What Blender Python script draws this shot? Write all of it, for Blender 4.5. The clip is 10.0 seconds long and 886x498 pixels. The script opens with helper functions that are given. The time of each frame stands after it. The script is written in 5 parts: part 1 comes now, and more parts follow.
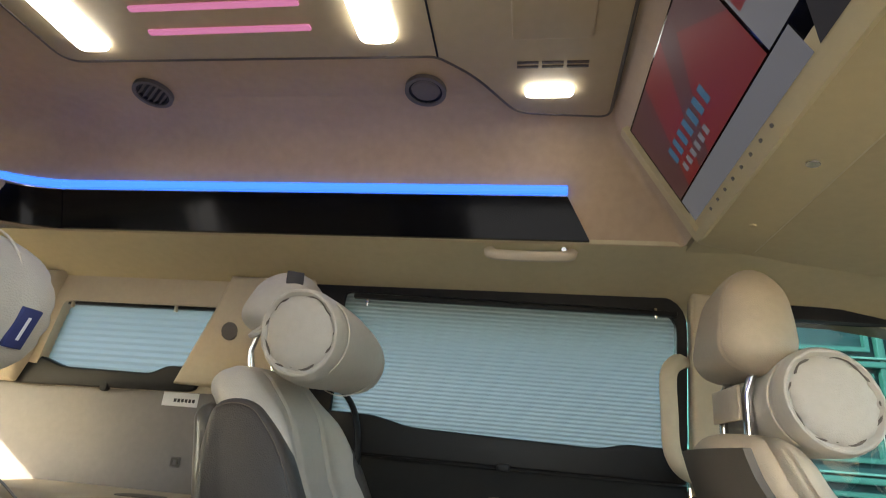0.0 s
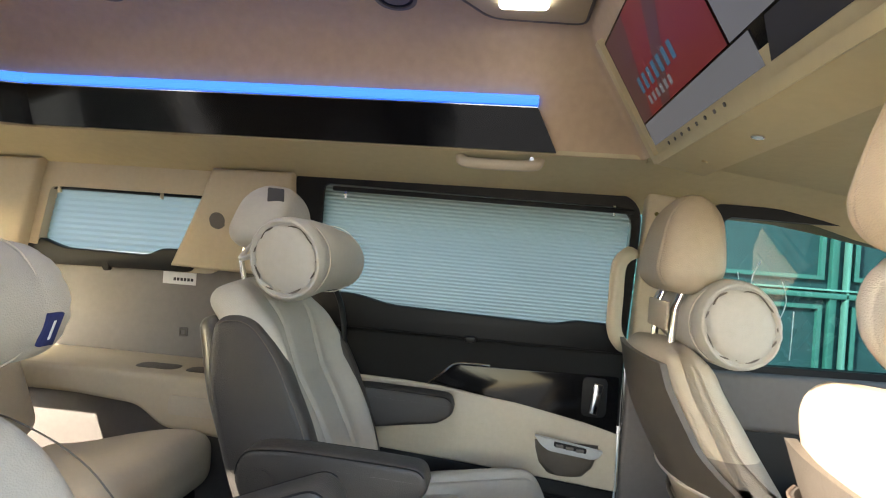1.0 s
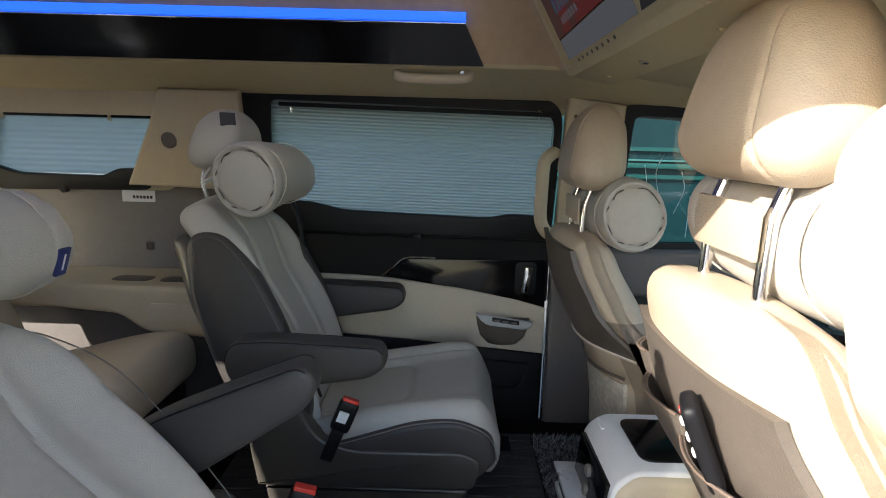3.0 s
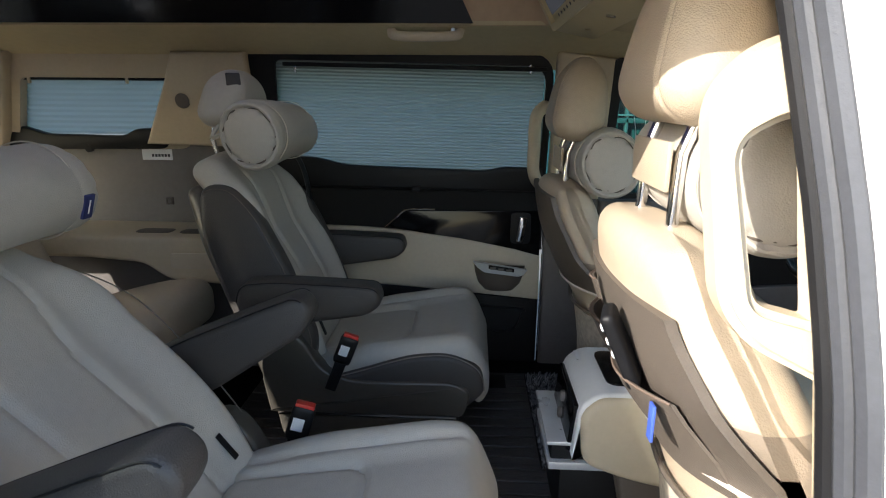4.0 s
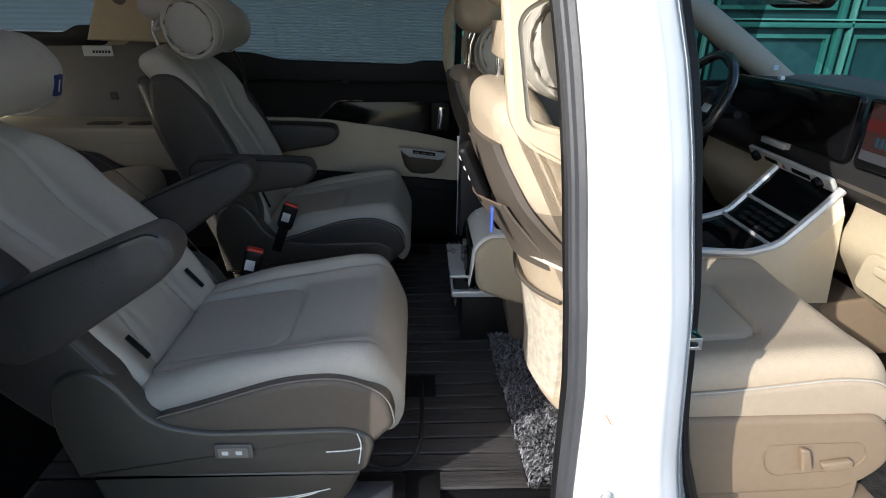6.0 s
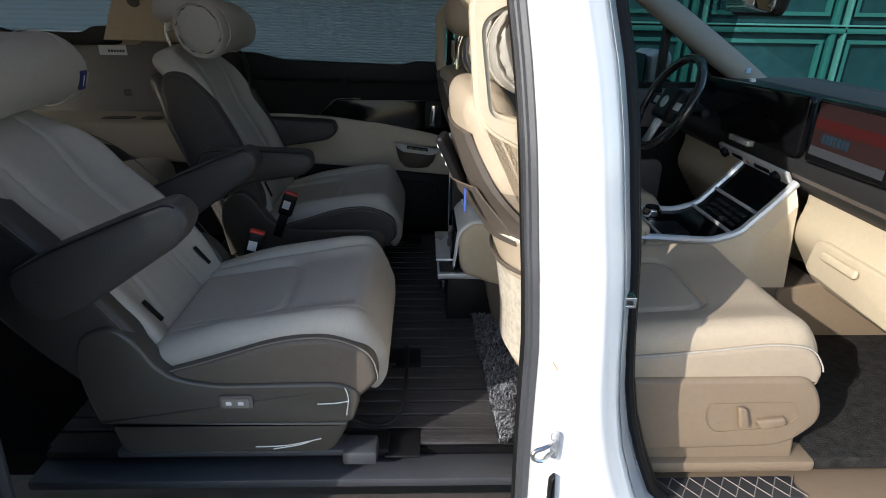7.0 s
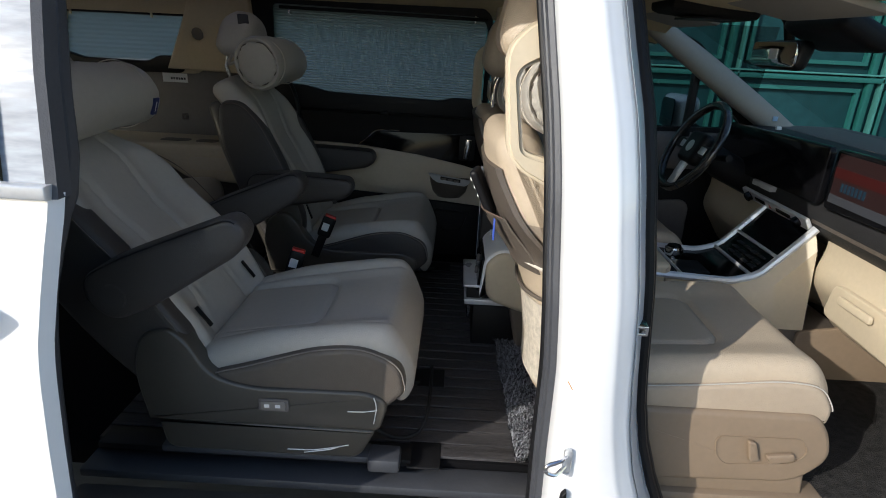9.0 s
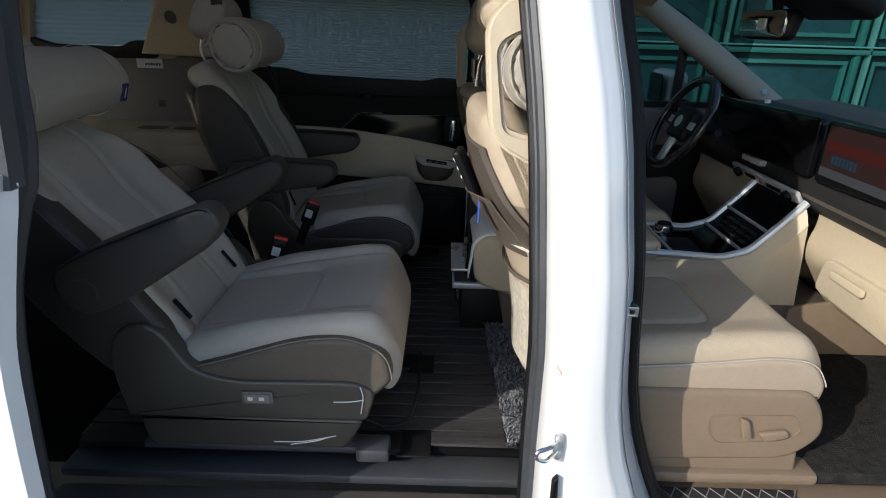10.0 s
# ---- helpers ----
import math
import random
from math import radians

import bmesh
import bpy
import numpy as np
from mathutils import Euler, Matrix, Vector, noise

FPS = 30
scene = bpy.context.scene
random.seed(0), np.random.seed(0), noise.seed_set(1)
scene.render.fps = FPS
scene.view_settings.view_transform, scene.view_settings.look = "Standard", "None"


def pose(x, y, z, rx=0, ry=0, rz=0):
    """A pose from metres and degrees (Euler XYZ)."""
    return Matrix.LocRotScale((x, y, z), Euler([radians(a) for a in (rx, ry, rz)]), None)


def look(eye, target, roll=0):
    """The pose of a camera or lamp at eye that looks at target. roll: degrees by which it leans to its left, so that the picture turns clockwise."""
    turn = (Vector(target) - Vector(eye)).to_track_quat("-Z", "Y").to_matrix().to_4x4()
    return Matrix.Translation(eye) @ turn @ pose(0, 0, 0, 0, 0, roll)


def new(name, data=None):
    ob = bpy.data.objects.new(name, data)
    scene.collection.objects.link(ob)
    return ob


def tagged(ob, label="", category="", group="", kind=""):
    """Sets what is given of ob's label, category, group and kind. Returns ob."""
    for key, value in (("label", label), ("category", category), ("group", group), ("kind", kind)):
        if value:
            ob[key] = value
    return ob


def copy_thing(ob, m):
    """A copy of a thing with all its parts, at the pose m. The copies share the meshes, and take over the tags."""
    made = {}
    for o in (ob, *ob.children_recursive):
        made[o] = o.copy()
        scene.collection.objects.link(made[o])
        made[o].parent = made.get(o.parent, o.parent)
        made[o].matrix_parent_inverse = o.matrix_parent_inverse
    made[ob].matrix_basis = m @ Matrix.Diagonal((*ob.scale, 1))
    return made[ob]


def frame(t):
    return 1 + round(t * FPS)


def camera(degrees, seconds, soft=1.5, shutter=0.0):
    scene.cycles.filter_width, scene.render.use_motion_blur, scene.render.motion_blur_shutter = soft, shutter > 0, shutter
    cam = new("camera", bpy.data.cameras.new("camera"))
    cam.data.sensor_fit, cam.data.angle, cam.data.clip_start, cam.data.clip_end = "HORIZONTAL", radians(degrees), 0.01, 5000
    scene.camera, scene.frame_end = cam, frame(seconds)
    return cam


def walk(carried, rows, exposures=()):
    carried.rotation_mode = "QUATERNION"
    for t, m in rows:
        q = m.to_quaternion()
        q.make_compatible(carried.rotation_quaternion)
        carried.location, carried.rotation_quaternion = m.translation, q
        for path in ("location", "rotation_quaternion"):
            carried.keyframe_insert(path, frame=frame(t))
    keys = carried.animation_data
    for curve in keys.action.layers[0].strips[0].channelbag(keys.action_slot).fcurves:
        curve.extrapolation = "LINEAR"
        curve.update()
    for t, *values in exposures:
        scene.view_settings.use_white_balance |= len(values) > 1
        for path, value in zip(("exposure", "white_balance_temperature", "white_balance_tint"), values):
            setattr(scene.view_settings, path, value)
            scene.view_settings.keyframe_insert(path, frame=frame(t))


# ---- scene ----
cam = camera(75.8, 10.0, soft=0.95, shutter=0.2)
PATH = [
    (0, (-0.009, -0.796, 1.149), (-0.317, 1.060, 1.827), 4.88),
    (0.5, (-0.005, -0.838, 1.279), (-0.280, 1.119, 1.584), 4.36),
    (1, (0.016, -0.935, 1.393), (-0.197, 1.054, 1.404), 4.27),
    (1.5, (0.038, -1.018, 1.446), (-0.070, 0.968, 1.245), 3.38),
    (2, (0.027, -1.065, 1.458), (0.010, 0.905, 1.112), 3.47),
    (3.5, (0.082, -1.175, 1.461), (0.036, 0.784, 1.059), 0.55),
    (4, (0.135, -1.247, 1.450), (0.040, 0.685, 0.942), 0.49),
    (4.5, (0.158, -1.321, 1.438), (0.063, 0.590, 0.855), 0.08),
    (5, (0.180, -1.414, 1.425), (0.136, 0.472, 0.762), -0.23),
    (5.5, (0.219, -1.519, 1.429), (0.199, 0.333, 0.675), -0.04),
    (6, (0.235, -1.594, 1.428), (0.314, 0.241, 0.636), 0.60),
    (7.5, (0.293, -1.821, 1.448), (0.333, 0.024, 0.678), 1.90),
    (8, (0.292, -1.859, 1.460), (0.233, 0.020, 0.776), 1.66),
    (8.5, (0.280, -1.864, 1.465), (0.221, 0.019, 0.792), 2.37),
    (9, (0.273, -1.853, 1.464), (0.245, 0.024, 0.774), 2.83),
    (9.5, (0.279, -1.839, 1.459), (0.251, 0.030, 0.747), 0.95),
    (10, (0.290, -1.816, 1.451), (0.293, 0.041, 0.709), 1.65),
]
EXPOSURES = [(0.0, 3.15, 7300, 11), (0.5, 3.3, 7300, 11), (1.0, 3.4, 7300, 11), (1.6, 3.1, 7050, 11), (2.6, 2.5, 6650, 11), (3.5, 2.1, 6550, 11), (4.5, 1.75, 6450, 10), (6.0, 1.15, 6350, 10), (7.5, 0.9, 6350, 10), (10.0, 0.55, 6350, 10)]
walk(cam, [(t, look(eye, target, roll)) for t, eye, target, roll in PATH], EXPOSURES)

# ---- world, sun ----
SUN_EL, SUN_HEAD = 26.5, 39.5
world = bpy.data.worlds.new("world")
scene.world = world
world.use_nodes = True
wn = world.node_tree.nodes
sky = wn.new("ShaderNodeTexSky")
sky.sky_type, sky.sun_disc = "NISHITA", False
sky.sun_elevation, sky.sun_rotation = radians(SUN_EL), radians(90 - (SUN_HEAD + 180))
world.node_tree.links.new(sky.outputs[0], wn["Background"].inputs[0])
wn["Background"].inputs[1].default_value = 0.15
sun = new("sun", bpy.data.lights.new("sun", "SUN"))
sun.data.energy, sun.data.angle, sun.data.color = 2.9, radians(0.5), (1.0, 0.95, 0.87)
heading = Vector((math.cos(radians(SUN_HEAD)) * math.cos(radians(SUN_EL)), math.sin(radians(SUN_HEAD)) * math.cos(radians(SUN_EL)), -math.sin(radians(SUN_EL))))
sun.matrix_basis = look(-6 * heading, (0, 0, 0))


# ---- materials ----
def surface(name, col, rough=0.5, var=0.12, scale=6.0, bump=0.0, bump_scale=300.0, metal=0.0, coat=0.0, cells=False, stretch=(1, 1, 1), sheen=0.0, spec=0.5):
    """A procedural surface: two scales of colour variation, fine relief, uneven gloss."""
    m = bpy.data.materials.new(name)
    m.use_nodes = True
    n, l = m.node_tree.nodes, m.node_tree.links
    b = n["Principled BSDF"]
    co = n.new("ShaderNodeTexCoord")
    mp = n.new("ShaderNodeMapping")
    mp.inputs["Scale"].default_value = stretch
    l.new(co.outputs["Object"], mp.inputs[0])
    big, fine = n.new("ShaderNodeTexNoise"), n.new("ShaderNodeTexNoise")
    big.inputs["Scale"].default_value, fine.inputs["Scale"].default_value = scale, scale * 14
    big.inputs["Detail"].default_value, fine.inputs["Detail"].default_value = 4, 3
    mix = n.new("ShaderNodeMath")
    mix.operation = "MULTIPLY_ADD"
    mix.inputs[1].default_value = 0.45
    l.new(mp.outputs[0], big.inputs[0])
    l.new(mp.outputs[0], fine.inputs[0])
    l.new(fine.outputs[0], mix.inputs[0])
    half = n.new("ShaderNodeMath")
    half.operation = "MULTIPLY"
    half.inputs[1].default_value = 0.55
    l.new(big.outputs[0], half.inputs[0])
    l.new(half.outputs[0], mix.inputs[2])
    ramp = n.new("ShaderNodeValToRGB")
    e = ramp.color_ramp.elements
    e[0].position, e[1].position = 0.3, 0.7
    e[0].color = (*[c * (1 - var) for c in col], 1)
    e[1].color = (*[min(1, c * (1 + var)) for c in col], 1)
    l.new(mix.outputs[0], ramp.inputs[0])
    l.new(ramp.outputs[0], b.inputs["Base Color"])
    rr = n.new("ShaderNodeMapRange")
    rr.inputs["To Min"].default_value, rr.inputs["To Max"].default_value = max(0.02, rough - 0.08), min(1, rough + 0.08)
    l.new(big.outputs[0], rr.inputs[0])
    l.new(rr.outputs[0], b.inputs["Roughness"])
    b.inputs["Specular IOR Level"].default_value = spec
    b.inputs["Metallic"].default_value, b.inputs["Coat Weight"].default_value, b.inputs["Sheen Weight"].default_value = metal, coat, sheen
    if bump:
        t = n.new("ShaderNodeTexVoronoi" if cells else "ShaderNodeTexNoise")
        t.inputs["Scale"].default_value = bump_scale
        l.new(mp.outputs[0], t.inputs[0])
        bp = n.new("ShaderNodeBump")
        bp.inputs["Strength"].default_value, bp.inputs["Distance"].default_value = bump, 0.002
        l.new(t.outputs[0], bp.inputs["Height"])
        l.new(bp.outputs[0], b.inputs["Normal"])
    return m


def glow(name, col, strength):
    m = bpy.data.materials.new(name)
    m.use_nodes = True
    b = m.node_tree.nodes["Principled BSDF"]
    b.inputs["Base Color"].default_value = (*[c * 0.15 for c in col], 1)
    b.inputs["Emission Color"].default_value = (*col, 1)
    b.inputs["Emission Strength"].default_value = strength
    return m


def clear(name, tint, rough=0.0, ior=1.5, gain=0.9):
    """A thin pane: part mirror, more so at a low angle, part see-through, alike from both sides."""
    m = bpy.data.materials.new(name)
    m.use_nodes = True
    n, l = m.node_tree.nodes, m.node_tree.links
    tr, gl, mx, lw = n.new("ShaderNodeBsdfTransparent"), n.new("ShaderNodeBsdfGlossy"), n.new("ShaderNodeMixShader"), n.new("ShaderNodeLayerWeight")
    tr.inputs[0].default_value, gl.inputs["Roughness"].default_value = (*tint, 1), rough
    lw.inputs[0].default_value = 0.5
    steep, fac = n.new("ShaderNodeMath"), n.new("ShaderNodeMath")
    steep.operation, fac.operation = "POWER", "MULTIPLY_ADD"
    steep.inputs[1].default_value = 5.0
    fac.inputs[1].default_value, fac.inputs[2].default_value = gain, ((ior - 1) / (ior + 1)) ** 2
    l.new(lw.outputs["Facing"], steep.inputs[0])
    l.new(steep.outputs[0], fac.inputs[0])
    l.new(fac.outputs[0], mx.inputs[0])
    l.new(tr.outputs[0], mx.inputs[1])
    l.new(gl.outputs[0], mx.inputs[2])
    l.new(mx.outputs[0], n["Material Output"].inputs[0])
    return m


LEATHER = surface("leather_grey_beige", (0.42, 0.395, 0.35), 0.5, 0.06, 5, 0.25, 420, cells=True, sheen=0.05)
CREAM = surface("leather_cream", (0.51, 0.44, 0.335), 0.5, 0.06, 5, 0.25, 420, cells=True)
TAUPE = surface("leather_taupe", (0.048, 0.043, 0.040), 0.5, 0.08, 5, 0.25, 420, cells=True)
DARKTAUPE = surface("plastic_taupe", (0.062, 0.056, 0.047), 0.33, 0.1, 7, 0.15, 500, coat=0.15)
BROWN = surface("leather_brown", (0.10, 0.083, 0.068), 0.5, 0.1, 5, 0.25, 420, cells=True)
BEIGE = surface("plastic_beige", (0.52, 0.44, 0.315), 0.5, 0.06, 5, 0.12, 600)
TRIMGREY = surface("trim_grey", (0.13, 0.115, 0.105), 0.6, 0.1, 4, 0.2, 500)
FABRIC = surface("headliner_fabric", (0.52, 0.44, 0.27), 0.9, 0.07, 3, 0.3, 900)
SUEDE = surface("roof_suede", (0.48, 0.35, 0.225), 0.85, 0.10, 3, 0.3, 900, sheen=0.2)
PANEL = surface("roof_panel", (0.47, 0.38, 0.235), 0.6, 0.06, 3, 0.15, 700)
BLACK = surface("plastic_black", (0.007, 0.007, 0.008), 0.5, 0.15, 8, 0.15, 500, spec=0.25)
GLOSS = surface("gloss_black", (0.005, 0.005, 0.006), 0.12, 0.1, 8, spec=0.22)
RUBBER = surface("rubber_grey", (0.045, 0.048, 0.056), 0.5, 0.15, 9, 0.2, 300)
CHROME = surface("chrome", (0.75, 0.75, 0.76), 0.12, 0.04, 9, metal=1.0)
SILVER = surface("silver_satin", (0.60, 0.61, 0.62), 0.3, 0.06, 9, metal=0.4)
WHITE = surface("white_paint", (0.80, 0.81, 0.82), 0.22, 0.02, 3, coat=0.8)
SILVERPAINT = surface("silver_paint", (0.62, 0.66, 0.70), 0.25, 0.03, 4, coat=0.6)
PALE = surface("white_plastic", (0.72, 0.72, 0.71), 0.35, 0.04, 6)
CARPET = surface("black_carpet", (0.005, 0.005, 0.006), 0.95, 0.3, 20, 0.6, 900, spec=0.1)
COIL = surface("coil_mat", (0.020, 0.019, 0.018), 0.9, 0.95, 45, 1.0, 260, cells=True, spec=0.2)
ASPHALT = surface("asphalt", (0.12, 0.118, 0.114), 0.9, 0.2, 1.5, 0.5, 120)
RED = surface("red_plastic", (0.55, 0.03, 0.02), 0.35, 0.05, 9)
NAVY = surface("navy_tag", (0.02, 0.03, 0.12), 0.6, 0.1, 40, 0.2, 900)
LABEL = surface("white_label", (0.75, 0.75, 0.74), 0.5, 0.03, 9)
INK = surface("dark_ink", (0.03, 0.03, 0.035), 0.6, 0.05, 9)
STITCH = surface("pale_thread", (0.55, 0.50, 0.43), 0.8, 0.1, 80)
SCUFF = surface("sill_plastic", (0.10, 0.088, 0.078), 0.5, 0.15, 5, 0.3, 350)
GLASS = clear("clear_glass", (0.92, 0.95, 0.94))
DARKTRIM = surface("trim_charcoal", (0.012, 0.0115, 0.011), 0.75, 0.1, 4, 0.2, 500, spec=0.2)
# Lighter copy of the trim grey; stronger light on the rear quarter is in its colour.
QUARTER = surface("trim_grey_lit", (0.20, 0.18, 0.162), 0.6, 0.08, 4, 0.2, 500)
SCREENGLASS = clear("coated_windscreen", (0.72, 0.80, 0.79), 0.0, 1.02, 0.06)
TINT = clear("tinted_glass", (0.30, 0.36, 0.36), 0.0, 1.5, 0.3)
PRIVACY = clear("privacy_glass", (0.10, 0.115, 0.115))


# ---- mesh helpers ----
ROOT = {}


def thing(name, label, category, at=(0, 0, 0), group="", kind=""):
    ob = new(name)
    ob.location = at
    ROOT[ob] = Vector(at)
    return tagged(ob, label, category, group, kind)


def part(name, bm, material, parent, label="", smooth=40):
    """Links a bmesh, given in the world's metres, as one mesh under a thing or a part."""
    root = parent
    while root.parent:
        root = root.parent
    bmesh.ops.translate(bm, verts=bm.verts, vec=-ROOT[root])
    me = bpy.data.meshes.new(name)
    for f in bm.faces:
        f.smooth = smooth > 0
    bm.to_mesh(me)
    bm.free()
    if smooth:
        me.set_sharp_from_angle(angle=radians(smooth))
    me.materials.append(material)
    ob = new(name, me)
    ob.visible_shadow = material not in (GLASS, TINT)
    ob.parent = parent
    return tagged(ob, label) if label else ob


def single(name, bm, material, label, category, group="", kind="", smooth=40):
    """A thing of one mesh; its origin lies under its middle."""
    co = np.array([v.co for v in bm.verts])
    at = Vector(((co[:, 0].min() + co[:, 0].max()) / 2, (co[:, 1].min() + co[:, 1].max()) / 2, co[:, 2].min()))
    bmesh.ops.translate(bm, verts=bm.verts, vec=-at)
    me = bpy.data.meshes.new(name)
    for f in bm.faces:
        f.smooth = smooth > 0
    bm.to_mesh(me)
    bm.free()
    if smooth:
        me.set_sharp_from_angle(angle=radians(smooth))
    me.materials.append(material)
    ob = new(name, me)
    ob.location = at
    ROOT[ob] = at
    return tagged(ob, label, category, group, kind)


def box(x0, x1, y0, y1, z0, z1, bevel=0.004, seg=2, m=None):
    bm = bmesh.new()
    bmesh.ops.create_cube(bm, size=1)
    for v in bm.verts:
        v.co = ((x0 + x1) / 2 + v.co.x * (x1 - x0), (y0 + y1) / 2 + v.co.y * (y1 - y0), (z0 + z1) / 2 + v.co.z * (z1 - z0))
    if bevel:
        bmesh.ops.bevel(bm, geom=bm.edges[:], offset=bevel, segments=seg, affect="EDGES", profile=0.5)
    if m is not None:
        bm.transform(m)
    return bm


def rounded(points, radius, steps=5):
    """Rounds the corners of a closed outline of (a, b) or (a, b, radius)."""
    out, n = [], len(points)
    for i, p in enumerate(points):
        q, a, b = Vector(p[:2]), Vector(points[i - 1][:2]), Vector(points[(i + 1) % n][:2])
        r = p[2] if len(p) > 2 else radius
        da, db = (a - q), (b - q)
        r = min(r, da.length * 0.49, db.length * 0.49)
        s, e = q + da.normalized() * r, q + db.normalized() * r
        for k in range(steps + 1):
            t = k / steps
            out.append(tuple(s * (1 - t) ** 2 + q * 2 * t * (1 - t) + e * t ** 2))
    return out


def slab(outline, lo, hi, axis="y", bevel=0.006, seg=3, lift=None):
    """An outline in the plane across axis, given thickness from lo to hi, with rounded rims."""
    bm = bmesh.new()

    def at(p, h):
        return {"x": (h, p[0], p[1]), "y": (p[0], h, p[1]), "z": (p[0], p[1], h)}[axis]
    a = [bm.verts.new(at(p, lo)) for p in outline]
    b = [bm.verts.new(at(p, hi)) for p in outline]
    bm.faces.new(a), bm.faces.new(b[::-1])
    for i in range(len(a)):
        bm.faces.new((a[i - 1], b[i - 1], b[i], a[i]))
    bmesh.ops.recalc_face_normals(bm, faces=bm.faces)
    if bevel:
        rims = [e for e in bm.edges if (e.verts[0] in a) == (e.verts[1] in a)]
        bmesh.ops.bevel(bm, geom=rims, offset=bevel, segments=seg, affect="EDGES", profile=0.5)
    if lift:
        for v in bm.verts:
            v.co = lift(v.co)
    return bm


def pad(sx, sy, sz, r, n, shape=None, m=None):
    """A soft block with rounded edges, its surface finely divided and then shaped by a function of (x, y, z)."""
    nx, ny, nz = n
    verts, index, faces = [], {}, []

    def v(i, j, k):
        if (i, j, k) not in index:
            p = np.array([(i / nx - 0.5) * sx, (j / ny - 0.5) * sy, (k / nz - 0.5) * sz])
            h = np.array([sx, sy, sz]) / 2 - r
            q = np.clip(p, -h, h)
            d = p - q
            g = np.linalg.norm(d)
            if g > 1e-9:
                p = q + d / g * r
            index[i, j, k] = len(verts)
            verts.append(tuple(p))
        return index[i, j, k]
    for i in range(nx):
        for j in range(ny):
            faces.append((v(i, j, 0), v(i, j + 1, 0), v(i + 1, j + 1, 0), v(i + 1, j, 0)))
            faces.append((v(i, j, nz), v(i + 1, j, nz), v(i + 1, j + 1, nz), v(i, j + 1, nz)))
    for i in range(nx):
        for k in range(nz):
            faces.append((v(i, 0, k), v(i + 1, 0, k), v(i + 1, 0, k + 1), v(i, 0, k + 1)))
            faces.append((v(i, ny, k), v(i, ny, k + 1), v(i + 1, ny, k + 1), v(i + 1, ny, k)))
    for j in range(ny):
        for k in range(nz):
            faces.append((v(0, j, k), v(0, j, k + 1), v(0, j + 1, k + 1), v(0, j + 1, k)))
            faces.append((v(nx, j, k), v(nx, j + 1, k), v(nx, j + 1, k + 1), v(nx, j, k + 1)))
    bm = bmesh.new()
    made = [bm.verts.new(shape(*p) if shape else p) for p in verts]
    for f in faces:
        bm.faces.new([made[i] for i in f])
    if m is not None:
        bm.transform(m)
    return bm


def spline(points, steps=8, closed=False):
    """A smooth line through the points."""
    p = [Vector(q) for q in points]
    n, out = len(p), []
    for i in range(n if closed else n - 1):
        a, b, c, d = (p[(i - 1) % n], p[i], p[(i + 1) % n], p[(i + 2) % n]) if closed else (p[max(i - 1, 0)], p[i], p[i + 1], p[min(i + 2, n - 1)])
        for k in range(steps):
            t = k / steps
            out.append(0.5 * (2 * b + (c - a) * t + (2 * a - 5 * b + 4 * c - d) * t * t + (3 * b - a - 3 * c + d) * t ** 3))
    return out if closed else out + [p[-1]]


def tube(points, r, sides=8, closed=False, flat=1.0):
    """A round bar along a line of points; r may be one radius or one for each point."""
    bm = bmesh.new()
    pts = [Vector(p) for p in points]
    n, rings, side = len(pts), [], None
    for i, p in enumerate(pts):
        a, b = (pts[i - 1], pts[(i + 1) % n]) if closed else (pts[max(i - 1, 0)], pts[min(i + 1, n - 1)])
        way = (b - a).normalized()
        if side is None:
            side = way.orthogonal().normalized()
        side = (side - way * side.dot(way)).normalized()
        up = way.cross(side)
        q = r[i] if isinstance(r, (list, tuple)) else r
        rings.append([bm.verts.new(p + side * math.cos(2 * math.pi * k / sides) * q + up * math.sin(2 * math.pi * k / sides) * q * flat) for k in range(sides)])
    for i in range(n if closed else n - 1):
        a, b = rings[i], rings[(i + 1) % n]
        for k in range(sides):
            bm.faces.new((a[k - 1], a[k], b[k], b[k - 1]))
    if not closed:
        bm.faces.new(rings[0]), bm.faces.new(rings[-1][::-1])
    bmesh.ops.recalc_face_normals(bm, faces=bm.faces)
    return bm


def loft(rings, caps=True, closed=True):
    """A skin over rings of equally many points."""
    bm = bmesh.new()
    rows = [[bm.verts.new(p) for p in ring] for ring in rings]
    n = len(rows[0])
    for a, b in zip(rows, rows[1:]):
        for k in range(0 if closed else 1, n):
            bm.faces.new((a[k - 1], a[k], b[k], b[k - 1]))
    if caps and closed:
        bm.faces.new(rows[0]), bm.faces.new(rows[-1][::-1])
    bmesh.ops.recalc_face_normals(bm, faces=bm.faces)
    return bm


def disc(c, normal, r, depth, sides=24, bevel=0.002):
    bm = bmesh.new()
    bmesh.ops.create_cone(bm, cap_ends=True, segments=sides, radius1=r, radius2=r, depth=depth)
    if bevel:
        bmesh.ops.bevel(bm, geom=[e for e in bm.edges if len({round(v.co.z, 5) for v in e.verts}) == 1], offset=bevel, segments=2, affect="EDGES")
    bm.transform(Matrix.Translation(c) @ Vector(normal).to_track_quat("Z", "Y").to_matrix().to_4x4())
    return bm


def ramp(a, b, x):
    t = min(1, max(0, (x - a) / (b - a)))
    return t * t * (3 - 2 * t)


def along(table, z):
    """Straight interpolation in a table of (z, value)."""
    return float(np.interp(z, [q[0] for q in table], [q[1] for q in table]))


